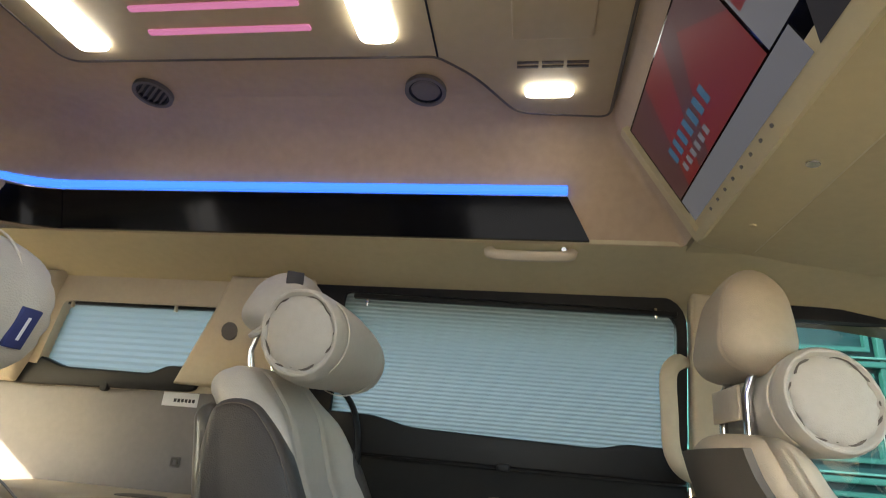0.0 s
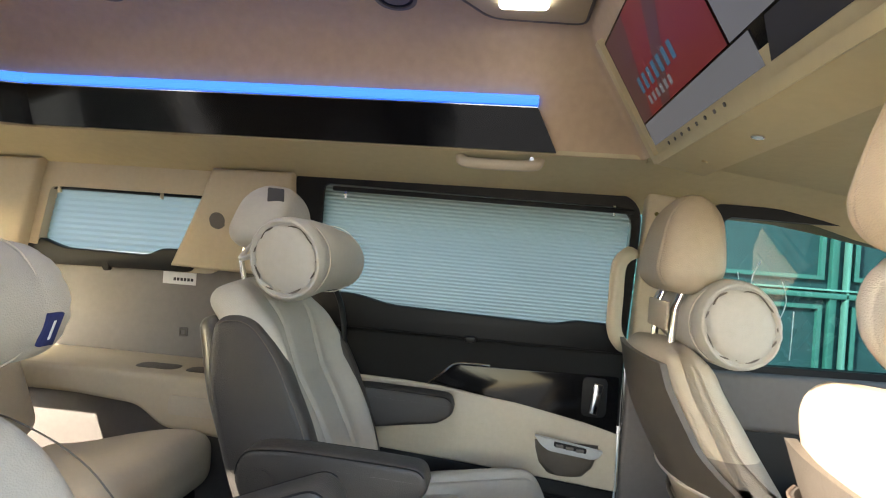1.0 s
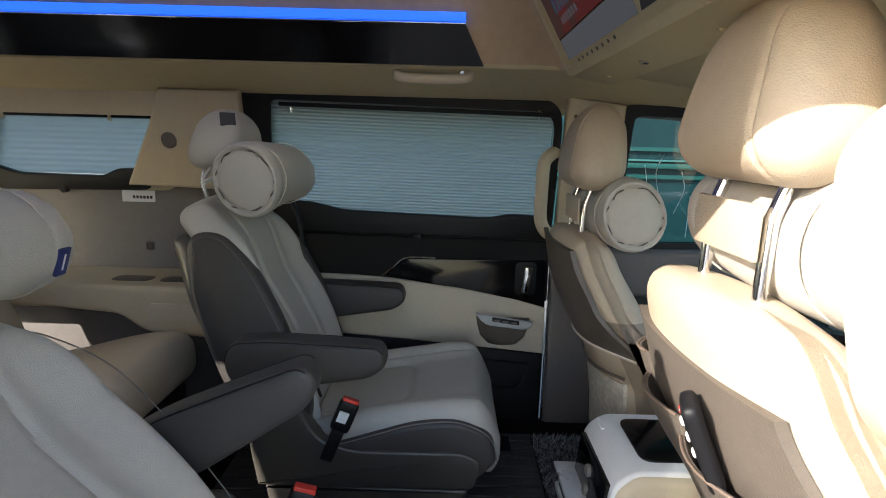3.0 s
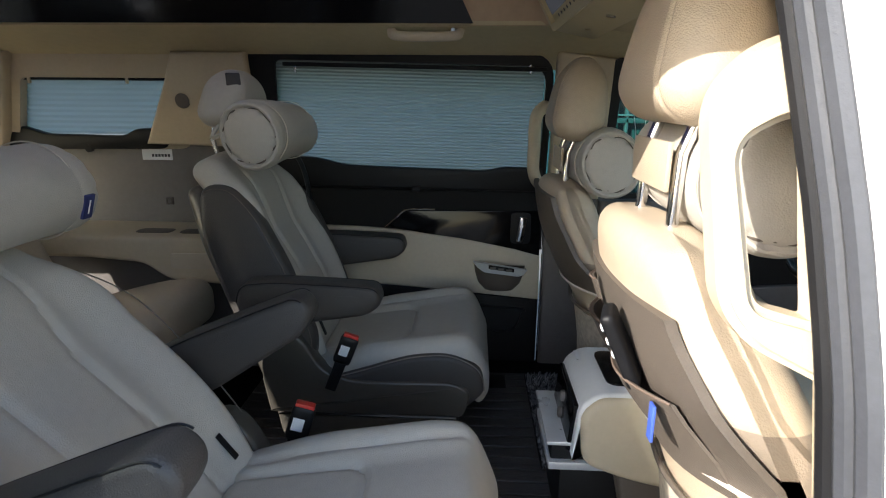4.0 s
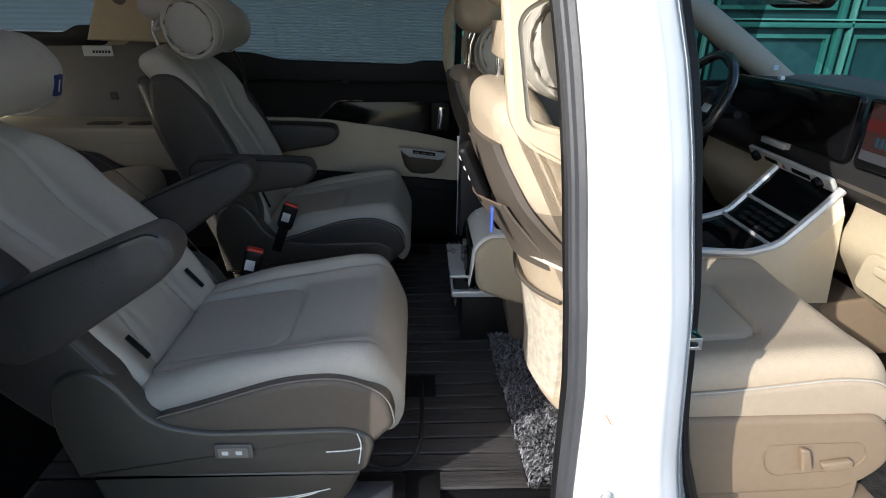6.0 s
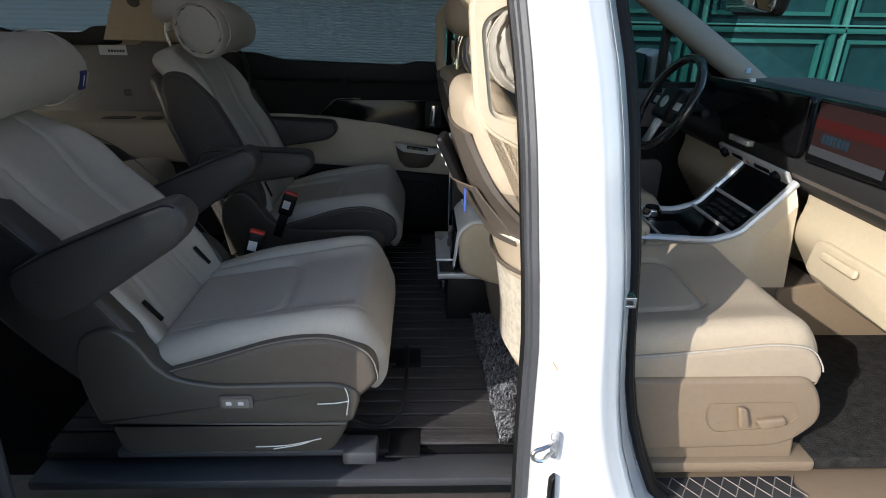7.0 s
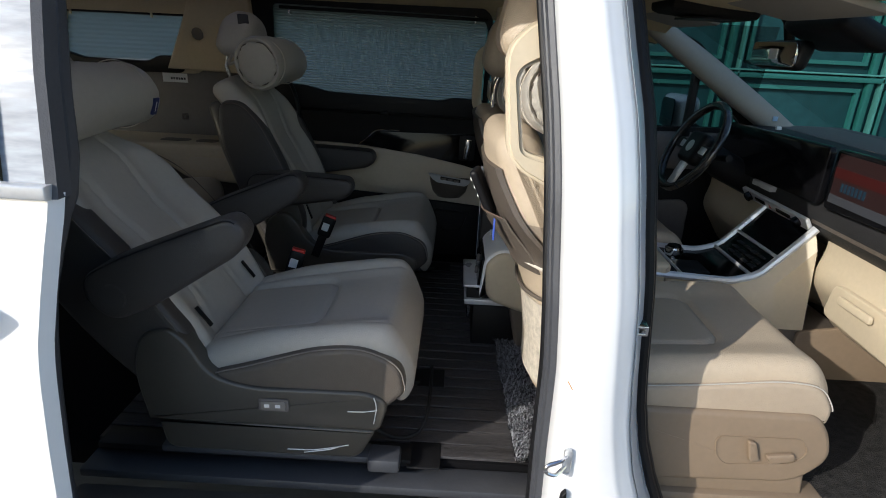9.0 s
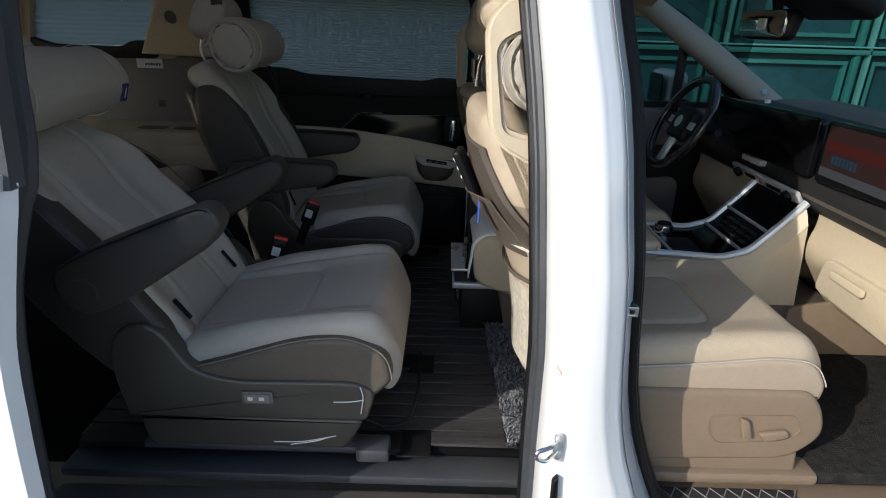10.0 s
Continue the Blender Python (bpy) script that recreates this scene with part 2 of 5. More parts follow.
def ring(outer, inner, lo, hi, axis="y", lift=None):
    """A flat frame between two outlines of equally many points."""
    bm = bmesh.new()

    def at(p, h):
        return {"x": (h, p[0], p[1]), "y": (p[0], h, p[1]), "z": (p[0], p[1], h)}[axis]
    loops = [[bm.verts.new(at(p, h)) for p in o] for o, h in ((outer, lo), (inner, lo), (inner, hi), (outer, hi))]
    for a, b in zip(loops, loops[1:] + loops[:1]):
        for k in range(len(a)):
            bm.faces.new((a[k - 1], a[k], b[k], b[k - 1]))
    bmesh.ops.recalc_face_normals(bm, faces=bm.faces)
    if lift:
        for v in bm.verts:
            v.co = lift(v.co)
    return bm


def quad(x0, x1, z0, z1, r=0.03, steps=5):
    return rounded([(x0, z0), (x1, z0), (x1, z1), (x0, z1)], r, steps)


# ---- ground and distance ----
bm = bmesh.new()
bmesh.ops.create_grid(bm, x_segments=40, y_segments=40, size=400)
single("ground", bm, ASPHALT, "pale dry asphalt of an open yard", "ground", kind="structure")

TEAL = surface("teal_mullion", (0.018, 0.12, 0.108), 0.4, 0.08, 2, metal=0.2)
DEEP = surface("dark_teal_glass", (0.010, 0.042, 0.048), 0.35, 0.35, 0.5, spec=0.12)
MINT = surface("pale_green_frame", (0.07, 0.24, 0.22), 0.4, 0.08, 2, metal=0.2)
facade = thing("glass_building", "dark teal glass facade with pale green nested window frames", "building", (8, 5.6, 0))
part("wall", box(-1.9, 19, 5.6, 9.0, 0, 9.0, 0), DEEP, facade)
for k in range(12):
    x = -1.67 + 1.76 * k
    part("mullion", box(x - 0.12, x - 0.05, 5.52, 5.597, 0, 9.0, 0.008), TEAL, facade)
    part("mullion_edge", box(x + 0.03, x + 0.06, 5.50, 5.597, 0, 9.0, 0.006), MINT, facade)
    for za, zb in ((0.15, 1.13), (1.40, 2.26), (2.48, 3.34), (3.6, 4.46), (4.72, 5.58)):
        xa, xb = x + 0.12, x + 1.58
        part("window_frame", ring([(xa, za), (xb, za), (xb, zb), (xa, zb)], [(xa + 0.045, za + 0.045), (xb - 0.045, za + 0.045), (xb - 0.045, zb - 0.045), (xa + 0.045, zb - 0.045)], 5.54, 5.597), TEAL, facade)
for z in (1.25, 2.36, 3.47, 4.59, 5.70, 6.82):
    part("transom", box(-1.9, 19, 5.50, 5.597, z - 0.045, z + 0.015, 0.008), TEAL, facade)
    part("transom_edge", box(-1.9, 19, 5.48, 5.597, z + 0.035, z + 0.055, 0.005), MINT, facade)

# ---- van shell: floor, roof, sides ----
Z0 = 0.44
single("floor", box(-2.2, 1.95, -0.66, 0.88, 0.36, Z0, 0.01), CARPET, "black carpeted van floor", "floor", kind="structure")


def plan(xf, xr, half, r=0.34):
    """The roof recess seen from above."""
    return rounded([(xf, -half, 0.02), (xf, half, 0.02), (xr, half, r), (xr, -half, r)], r, 14)


levels = [(1.662, 0.352, 0.548), (1.73, 0.318, 0.532), (1.80, 0.275, 0.522), (1.87, 0.236, 0.516), (1.92, 0.208, 0.505), (1.955, 0.188, 0.475), (1.974, 0.175, 0.425), (1.98, 0.165, 0.36)]
rings = [[(x, y, z) for x, y in plan(xf, -1.62 + (0.548 - h) * 0.9, h)] for z, xf, h in levels]
single("ceiling", loft(rings, caps=False), SUEDE, "tan suede raised roof lining with rounded cove", "ceiling", kind="structure")
single("ceiling_top", slab(plan(0.17, -1.45, 0.37), 1.979, 2.01, "z", 0), SUEDE, "tan suede centre of the raised roof", "ceiling", kind="structure")

# light strip and dark glass band round the recess
path = [Vector((x, y, 1.792)) for x, y in plan(0.3, -1.62, 0.512)]
left_run = [Vector((0.075, 0.512, 1.792))] + [p for p in path if p.x < 0.0]
run = spline(left_run + [Vector((0.06, -0.512, 1.792))], 3)
LED = glow("led_blue", (0.02, 0.13, 1.0), 0.34)
strip = thing("light_strip", "blue glowing light strip above a dark glass band", "light strip", (0, 0, 1.66))
part("tube", tube(run, 0.0125, 8), LED, strip, "glowing blue strip")
part("chrome_line", tube([p + Vector((0, 0.004 if p.y > 0 else -0.004, -0.017)) for p in run], 0.004, 6), CHROME, strip, "thin chrome line")
band = []
for i, p in enumerate(run):
    k = 1 + 0.022 / 0.5
    dx = 0.055 if i in (0, len(run) - 1) else 0
    band.append([(p.x + (0 if p.x > -1.2 else -0.01), p.y * 0.99, 1.772), (p.x + dx, p.y * k, 1.667), (p.x + dx, p.y * (k + 0.02), 1.667), (p.x, p.y * 1.05, 1.772)])
part("dark_band", loft(band), GLOSS, strip, "dark glass band")

# centre panel of the roof with lamps
roof_panel = thing("roof_console", "cream roof panel with lamps and pink light lines", "roof panel", (-0.3, 0, 1.95))
outline = rounded([(-1.12, -0.19, 0.05), (-0.225, -0.203, 0.02), (-0.15, -0.27, 0.05), (-0.055, -0.42, 0.04), (0.17, -0.44, 0.03), (0.17, 0.44, 0.03), (-0.055, 0.42, 0.04), (-0.15, 0.27, 0.05), (-0.225, 0.203, 0.02), (-1.12, 0.19, 0.05)], 0.03, 5)
part("panel", slab(outline, 1.957, 1.976, "z", 0.006), PANEL, roof_panel)
part("seam", box(-0.224, -0.220, -0.200, 0.200, 1.9545, 1.958, 0), BLACK, roof_panel, "dark panel joint")
part("edge", tube([(x, y, 1.960) for x, y in outline], 0.005, 6, closed=True), BROWN, roof_panel, "dark shadow joint round the panel")
LAMP = glow("lamp_white", (0.93, 0.97, 1.0), 1.7)
PINK = glow("pink_line", (0.9, 0.30, 0.60), 0.07)
for x in (-1.0, -0.337):
    part("lamp", slab(quad(x - 0.04, x + 0.04, -0.146, 0.146, 0.025), 1.946, 1.9565, "z", 0.004), LAMP, roof_panel, "white lit roof lamp")
for y in (-0.098, -0.029, 0.029, 0.098):
    part("light_line", slab(quad(-0.84, -0.472, y - 0.008, y + 0.008, 0.006), 1.951, 1.9565, "z", 0.002), PINK, roof_panel, "pink light line")
part("reading_lamp", slab(quad(-0.035, 0.075, 0.305, 0.343, 0.016), 1.945, 1.9565, "z", 0.004), LAMP, roof_panel, "white reading lamp")
part("reading_lamp", slab(quad(-0.035, 0.075, -0.343, -0.305, 0.016), 1.945, 1.9565, "z", 0.004), LAMP, roof_panel, "white reading lamp")
part("control_panel", slab(quad(-0.06, 0.10, -0.02, 0.145, 0.01), 1.945, 1.9565, "z", 0.004), PANEL, roof_panel)
for k in range(3):
    for j in range(2):
        part("slot", box(-0.052 + 0.053 * k, -0.006 + 0.053 * k, 0.224 + 0.014 * j, 0.229 + 0.014 * j, 1.953, 1.9568, 0), BROWN, roof_panel)


def vent(x, y, turned):
    n = Vector((0.0, -0.12 if y > 0 else 0.12, -1)).normalized()
    c = Vector((x, y, 1.973))
    v = thing("air_vent", "round grey air vent in the roof lining", "air vent", c, "roof vents")
    m = Matrix.Translation(c) @ n.to_track_quat("Z", "Y").to_matrix().to_4x4()
    circle = [(math.cos(a), math.sin(a)) for a in np.linspace(0, 2 * math.pi, 33)[:-1]]
    for r0, r1, h, mat in ((0.050, 0.041, 0.012, TRIMGREY), (0.041, 0.036, 0.008, BLACK)):
        b = ring([(a * r0, q * r0) for a, q in circle], [(a * r1, q * r1) for a, q in circle], 0, h, "z")
        b.transform(m)
        part("bezel", b, mat, v)
    b = disc((0, 0, 0.001), (0, 0, 1), 0.036, 0.004)
    b.transform(m)
    part("backing", b, BLACK if turned else TRIMGREY, v)
    if turned:
        for k in range(-2, 3):
            b = box(-0.034 + abs(k) * 0.004, 0.034 - abs(k) * 0.004, -0.0045, 0.0045, -0.001, 0.001, 0, m=pose(0, 0.0135 * k, 0.006, 50, 0, 0))
            b.transform(m @ pose(0, 0, 0, 0, 0, 40))
            part("slat", b, TRIMGREY, v)
    else:
        b = disc((0, 0, 0.006), (0, 0, 1), 0.034, 0.006)
        b.transform(m)
        part("flap", b, TRIMGREY, v)


for sy in (1, -1):
    vent(-0.99, 0.333 * sy, True)
    vent(-0.272, 0.338 * sy, False)

# headliner strips from the recess to the windows
for sy, name in ((1, "headliner_left"), (-1, "headliner_right")):
    prof = [(0.545, 1.664), (0.60, 1.648), (0.68, 1.622), (0.75, 1.598), (0.80, 1.578), (0.845, 1.552 if sy > 0 else 1.60)]
    if sy < 0:
        prof = [(0.545, 1.664), (0.60, 1.655), (0.66, 1.648), (0.71, 1.645)]
    body = [[(x, sy * (y - (0.03 * ramp(0.6, 1.15, x))), z - 0.07 * ramp(0.7, 1.2, x)) for y, z in prof] + [(x, sy * (y + 0.0), z + 0.03) for y, z in prof[::-1]] for x in np.linspace(-2.1, 1.12, 30)]
    single(name, loft(body), FABRIC, "cream fabric headliner above the side windows", "headliner", kind="structure")
front = [[(x, y, 1.662 - 0.012 * math.cos(y * 2) - 0.075 * ramp(0.45, 1.15, x)) for y in np.linspace(-0.60, 0.60, 13)] for x in np.linspace(0.36, 1.14, 14)]
front = [r + [(p[0], p[1], p[2] + 0.03) for p in r[::-1]] for r in front]
single("headliner_front", loft(front), FABRIC, "cream fabric headliner above the front seats", "headliner", kind="structure")
single("headliner_rear", box(-2.15, -1.58, -0.6, 0.6, 1.64, 1.68, 0.01), FABRIC, "cream fabric headliner at the rear", "headliner", kind="structure")
single("roof_shell", box(-2.15, 1.0, -0.62, 0.62, 2.02, 2.06, 0.01), WHITE, "white painted raised roof skin", "roof", kind="structure")
for sy, name in ((1, "roof_side_left"), (-1, "roof_side_right")):
    r = [[(x, sy * 0.64, 2.05), (x, sy * 0.70, 1.9), (x, sy * 0.78, 1.70), (x, sy * 0.75, 1.655 if sy < 0 else 1.60), (x, sy * 0.72, 1.67), (x, sy * 0.60, 1.90), (x, sy * 0.60, 2.05)] for x in (-2.15, 0.36, 1.15)]
    single(name, loft(r), WHITE, "white painted roof rail", "roof rail", kind="structure")
single("roof_front", loft([[(0.98, y, 2.05), (1.16, y, 1.62), (1.12, y, 1.60), (0.95, y, 2.02)] for y in (-0.7, 0.7)]), WHITE, "white painted front of the raised roof", "roof", kind="structure")
gate = thing("tailgate", "grey trimmed closed tailgate with its rear window", "tailgate", (-2.19, 0, 0.4), kind="structure")
part("lower_panel", box(-2.22, -2.16, -0.85, 0.88, 0.4, 1.12, 0.02), TRIMGREY, gate)
part("upper_panel", box(-2.22, -2.16, -0.85, 0.88, 1.47, 2.05, 0.02), TRIMGREY, gate)
for sy in (-1, 1):
    part("side_post", box(-2.22, -2.16, 0.795 * sy - 0.075, 0.795 * sy + 0.075, 1.12, 1.47, 0.01), TRIMGREY, gate)
part("rear_glass", box(-2.195, -2.19, -0.72, 0.72, 1.12, 1.47, 0), GLASS, gate)


# ---- roof television ----
def tvp(u, v, out=0.0):
    """A point on the screen's face: u across from 0 to 1, v upwards, out towards the rear seats."""
    bl, tl = Vector((0.356, 0.42, 1.657)), Vector((0.215, 0.42, 1.907))
    p = bl.lerp(tl, v)
    n = Vector((-0.871, 0, -0.491))
    return Vector((p.x, 0.42 - 0.80 * u, p.z)) + n * out


def tv_box(u0, u1, v0, v1, o0, o1):
    return loft([[tvp(u0, v0, o), tvp(u1, v0, o), tvp(u1, v1, o), tvp(u0, v1, o)] for o in (o0, o1)])


tv = thing("television", "wide roof television in a cream housing, showing a red advertisement", "television", (0.36, 0, 1.62))
CASE = surface("tv_case_cream", (0.55, 0.46, 0.27), 0.55, 0.05, 4, 0.12, 600)
prof = [(0.362, 1.640), (0.375, 1.636), (0.47, 1.617), (0.485, 1.628), (0.46, 1.80), (0.25, 1.95), (0.19, 1.955), (0.212, 1.918)]
part("housing", slab(prof, -0.47, 0.47, "y", 0.006), CASE, tv)
part("left_bezel", tv_box(-0.035, 0, -0.06, 1.05, -0.01, 0.014), CASE, tv)
part("right_bezel", tv_box(1, 1.035, -0.06, 1.05, -0.01, 0.014), CASE, tv)
part("lower_bezel", tv_box(0, 1, -0.07, 0, -0.01, 0.014), CASE, tv)
scr = part("screen", tv_box(0, 1, 0, 1, -0.006, 0.002), GLOSS, tv)
SC_RED, SC_DARK, SC_WHITE, SC_SKY = glow("screen_red", (0.17, 0.018, 0.016), 0.06), glow("screen_maroon", (0.085, 0.035, 0.035), 0.06), glow("screen_pale", (0.17, 0.18, 0.21), 0.06), glow("screen_blue", (0.03, 0.10, 0.17), 0.08)


def tv_poly(pts, mat, out=0.0035):
    bm = bmesh.new()
    bm.faces.new([bm.verts.new(tvp(u, v, out)) for u, v in pts])
    return part("picture", bm, mat, scr, smooth=0)


tv_poly([(0.01, 0.27), (0.62, 0.27), (0.62, 0.98), (0.01, 0.98)], SC_DARK)
tv_poly([(0.10, 0.27), (0.62, 0.27), (0.62, 0.60), (0.40, 0.98), (0.22, 0.98)], SC_RED, 0.0042)
tv_poly([(0.20, 0.27), (0.27, 0.27), (0.50, 0.98), (0.40, 0.98)], SC_DARK, 0.0048)
tv_poly([(0.01, 0.07), (0.70, 0.07), (0.70, 0.255), (0.01, 0.255)], SC_WHITE)
tv_poly([(0.63, 0.27), (0.82, 0.27), (0.82, 0.98), (0.63, 0.98)], SC_WHITE)
tv_poly([(0.825, 0.27), (0.99, 0.27), (0.99, 0.98), (0.825, 0.98)], SC_DARK)
tv_poly([(0.64, 0.52), (0.80, 0.52), (0.80, 0.96), (0.64, 0.96)], SC_RED, 0.0042)
tv_poly([(0.72, 0.07), (0.99, 0.07), (0.99, 0.255), (0.76, 0.255)], INK)
for k in range(7):
    tv_poly([(0.12 + 0.045 * k, 0.44), (0.145 + 0.045 * k, 0.44), (0.145 + 0.045 * k, 0.56), (0.12 + 0.045 * k, 0.56)], SC_SKY, 0.0054)
for k in range(6):
    tv_poly([(0.14 + 0.035 * k, 0.335), (0.16 + 0.035 * k, 0.335), (0.16 + 0.035 * k, 0.40), (0.14 + 0.035 * k, 0.40)], SC_WHITE, 0.0054)
for k in range(8):
    b = disc(tvp(0.12 + 0.055 * k, 0.028, 0.003), (-0.871, 0, -0.491), 0.004, 0.003, 10, 0)
    part("button", b, TRIMGREY, scr)
for y in (0.066, -0.27, 0.32):
    p = Vector((0.424, y, 1.6255))
    part("screw", disc(p, (-0.18, 0, -1), 0.011 if abs(y) < 0.1 else 0.007, 0.006, 16, 0.001), CHROME if abs(y) < 0.1 else CASE, tv, "chrome screw cap" if abs(y) < 0.1 else "")

# ---- left side: closed sliding door ----
WY = 0.862


def wall_lean(co):
    """The glass part of the side leans inward above the belt line."""
    return Vector((co.x, co.y - 0.10 * ramp(1.12, 1.62, co.z), co.z))


SHADE = bpy.data.materials.new("pleated_shade")
SHADE.use_nodes = True
sn, sl = SHADE.node_tree.nodes, SHADE.node_tree.links
tl_, df_, mx_ = sn.new("ShaderNodeBsdfTranslucent"), sn.new("ShaderNodeBsdfDiffuse"), sn.new("ShaderNodeMixShader")
no_ = sn.new("ShaderNodeTexNoise")
no_.inputs["Scale"].default_value = 2.0
no_.inputs["Detail"].default_value = 1.0
cr_ = sn.new("ShaderNodeValToRGB")
cr_.color_ramp.elements[0].color, cr_.color_ramp.elements[1].color = (0.27, 0.295, 0.285, 1), (0.31, 0.335, 0.325, 1)
sl.new(no_.outputs[0], cr_.inputs[0])
sl.new(cr_.outputs[0], tl_.inputs[0])
sl.new(cr_.outputs[0], df_.inputs[0])
mx_.inputs[0].default_value = 0.15
sl.new(tl_.outputs[0], mx_.inputs[1])
sl.new(df_.outputs[0], mx_.inputs[2])
sl.new(mx_.outputs[0], sn["Material Output"].inputs[0])


def shade(name, top, bottom, pleats, y, label):
    """A pleated blind between two lines of (x, z)."""
    bm = bmesh.new()
    rows = []
    for k in range(2 * pleats + 1):
        t = k / (2 * pleats)
        d = 0.0018 if k % 2 else -0.0018
        rows.append([bm.verts.new(wall_lean(Vector((a[0] + (b[0] - a[0]) * t, y + d, a[1] + (b[1] - a[1]) * t)))) for a, b in zip(top, bottom)])
    for a, b in zip(rows, rows[1:]):
        for i in range(len(a) - 1):
            bm.faces.new((a[i], a[i + 1], b[i + 1], b[i]))
    return bm


door = thing("sliding_door_left", "closed sliding door with cream and black trim", "car door", (-0.1, WY, 0.42), kind="structure")
frame_out = rounded([(-0.645, 1.13, 0.03), (0.405, 1.12, 0.03), (0.405, 1.60, 0.09), (-0.645, 1.615, 0.04)], 0.04, 6)
frame_in = rounded([(-0.575, 1.19, 0.03), (0.38, 1.18, 0.03), (0.38, 1.56, 0.065), (-0.545, 1.578, 0.02)], 0.03, 6)
part("window_frame", ring(frame_out, frame_in, WY - 0.004, WY + 0.03, lift=wall_lean), BLACK, door)
part("blind", shade("blind", [(-0.56, 1.580), (0.375, 1.560)], [(-0.60, 1.195), (0.375, 1.185)], 34, WY + 0.012, ""), SHADE, door, "pale blue-green pleated blind", smooth=0)
part("blind_head", box(-0.54, 0.355, WY - 0.112, WY - 0.094, 1.548, 1.562, 0.003, m=pose(0, 0, 0, 0, 0.9, 0)), BLACK, door)
for x in (-0.475, 0.325):
    part("blind_clip", box(x - 0.004, x + 0.004, WY - 0.106, WY - 0.094, 1.535, 1.565, 0.002), CHROME, door)
tray = rounded([(-0.62, 1.245, 0.02), (-0.44, 1.24, 0.03), (-0.33, 1.214, 0.03), (0.185, 1.198, 0.03), (0.25, 1.214, 0.02), (0.40, 1.21, 0.01), (0.40, 1.125, 0.01), (-0.62, 1.135, 0.01)], 0.02, 4)
part("window_sill", slab(tray, WY - 0.022, WY + 0.012, "y", 0.006), BLACK, door, "black stepped window tray")
part("sill_hook", box(-0.085, -0.05, WY - 0.045, WY - 0.02, 1.12, 1.14, 0.006), BLACK, door)
part("upper_trim", slab([(-0.66, 1.13), (0.405, 1.122), (0.405, 0.90), (-0.66, 0.95)], WY - 0.006, WY + 0.06, "y", 0.01), DARKTRIM, door, "charcoal soft door trim")
gl = rounded([(-0.175, 0.985, 0.004), (-0.105, 1.046, 0.02), (0.393, 1.052, 0.01), (0.397, 0.876, 0.004), (0.19, 0.924, 0.2), (-0.018, 0.953, 0.2)], 0.02, 5)
part("gloss_panel", slab(gl, WY - 0.012, WY - 0.003, "y", 0.003), GLOSS, door, "gloss black inlay")
part("gloss_edge", tube(spline([(-0.19, WY - 0.012, 0.978), (-0.15, WY - 0.012, 1.012), (-0.105, WY - 0.012, 1.048), (0.0, WY - 0.012, 1.051)], 6), 0.003, 6), CHROME, door, "chrome edge")
cream = [(-0.66, 0.985), (-0.412, 0.984), (-0.28, 0.981), (-0.163, 0.974), (-0.018, 0.957), (0.09, 0.944), (0.19, 0.926), (0.30, 0.905), (0.398, 0.880), (0.402, 0.705), (0.2, 0.722), (-0.05, 0.742), (-0.335, 0.762), (-0.66, 0.78)]
part("cream_panel", slab(cream, WY - 0.018, WY + 0.01, "y", 0.008), CREAM, door, "cream leather door panel")
part("lower_trim", slab([(-0.66, 0.77), (-0.3, 0.76), (0.402, 0.702), (0.402, 0.42), (-0.66, 0.42)], WY - 0.004, WY + 0.05, "y", 0.008), BLACK, door, "black lower door trim")
pocket = rounded([(0.13, 0.68), (0.36, 0.665), (0.33, 0.56, 0.06), (0.20, 0.56, 0.06)], 0.02, 6)
part("door_pocket", ring(pocket, [(0.245 + (x - 0.245) * 0.85, 0.62 + (z - 0.62) * 0.85) for x, z in pocket], WY - 0.02, WY - 0.004), BLACK, door)
part("chrome_strip", tube([(0.408, WY - 0.012, 1.12), (0.410, WY - 0.014, 0.8), (0.408, WY - 0.016, 0.42)], 0.005, 6), CHROME, door, "bright vertical edge strip")
# cup pocket with its silver switch panel
bowl = [[(0.248 + a * math.cos(t), WY - 0.02 - d * math.sin(t), z) for t in np.linspace(0, math.pi, 17)] for a, d, z in ((0.096, 0.052, 0.842), (0.092, 0.052, 0.815), (0.080, 0.045, 0.775), (0.055, 0.03, 0.748), (0.03, 0.012, 0.742))]
cup = part("cup_pocket", loft(bowl, caps=False, closed=True), BROWN, door, "taupe moulded cup pocket")
top = [(0.145, 0.872), (0.35, 0.842), (0.337, 0.822), (0.318, 0.814), (0.19, 0.828), (0.165, 0.845)]
part("switch_plate", slab(rounded(top, 0.006, 3), WY - 0.078, WY - 0.064, "y", 0.003), SILVER, cup, "silver switch plate")
part("switch_slot", slab(quad(0.205, 0.30, 0.838, 0.853, 0.004), WY - 0.081, WY - 0.077, "y", 0.001, lift=lambda c: Vector((c.x, c.y, c.z - (c.x - 0.25) * 0.13))), BLACK, cup)
for k in range(3):
    part("switch", box(0.21 + 0.03 * k, 0.232 + 0.03 * k, WY - 0.084, WY - 0.079, 0.842 - 0.004 * k, 0.851 - 0.004 * k, 0.001), TRIMGREY, cup)
part("door_pull", slab(rounded([(0.305, 0.94), (0.33, 0.935), (0.345, 1.03), (0.315, 1.035)], 0.006, 3), WY - 0.04, WY - 0.018, "y", 0.005), CHROME, door, "chrome inside door lever")
part("pull_recess", slab(quad(0.285, 0.36, 0.925, 1.045, 0.02), WY - 0.016, WY - 0.010, "y", 0.002), BLACK, door)

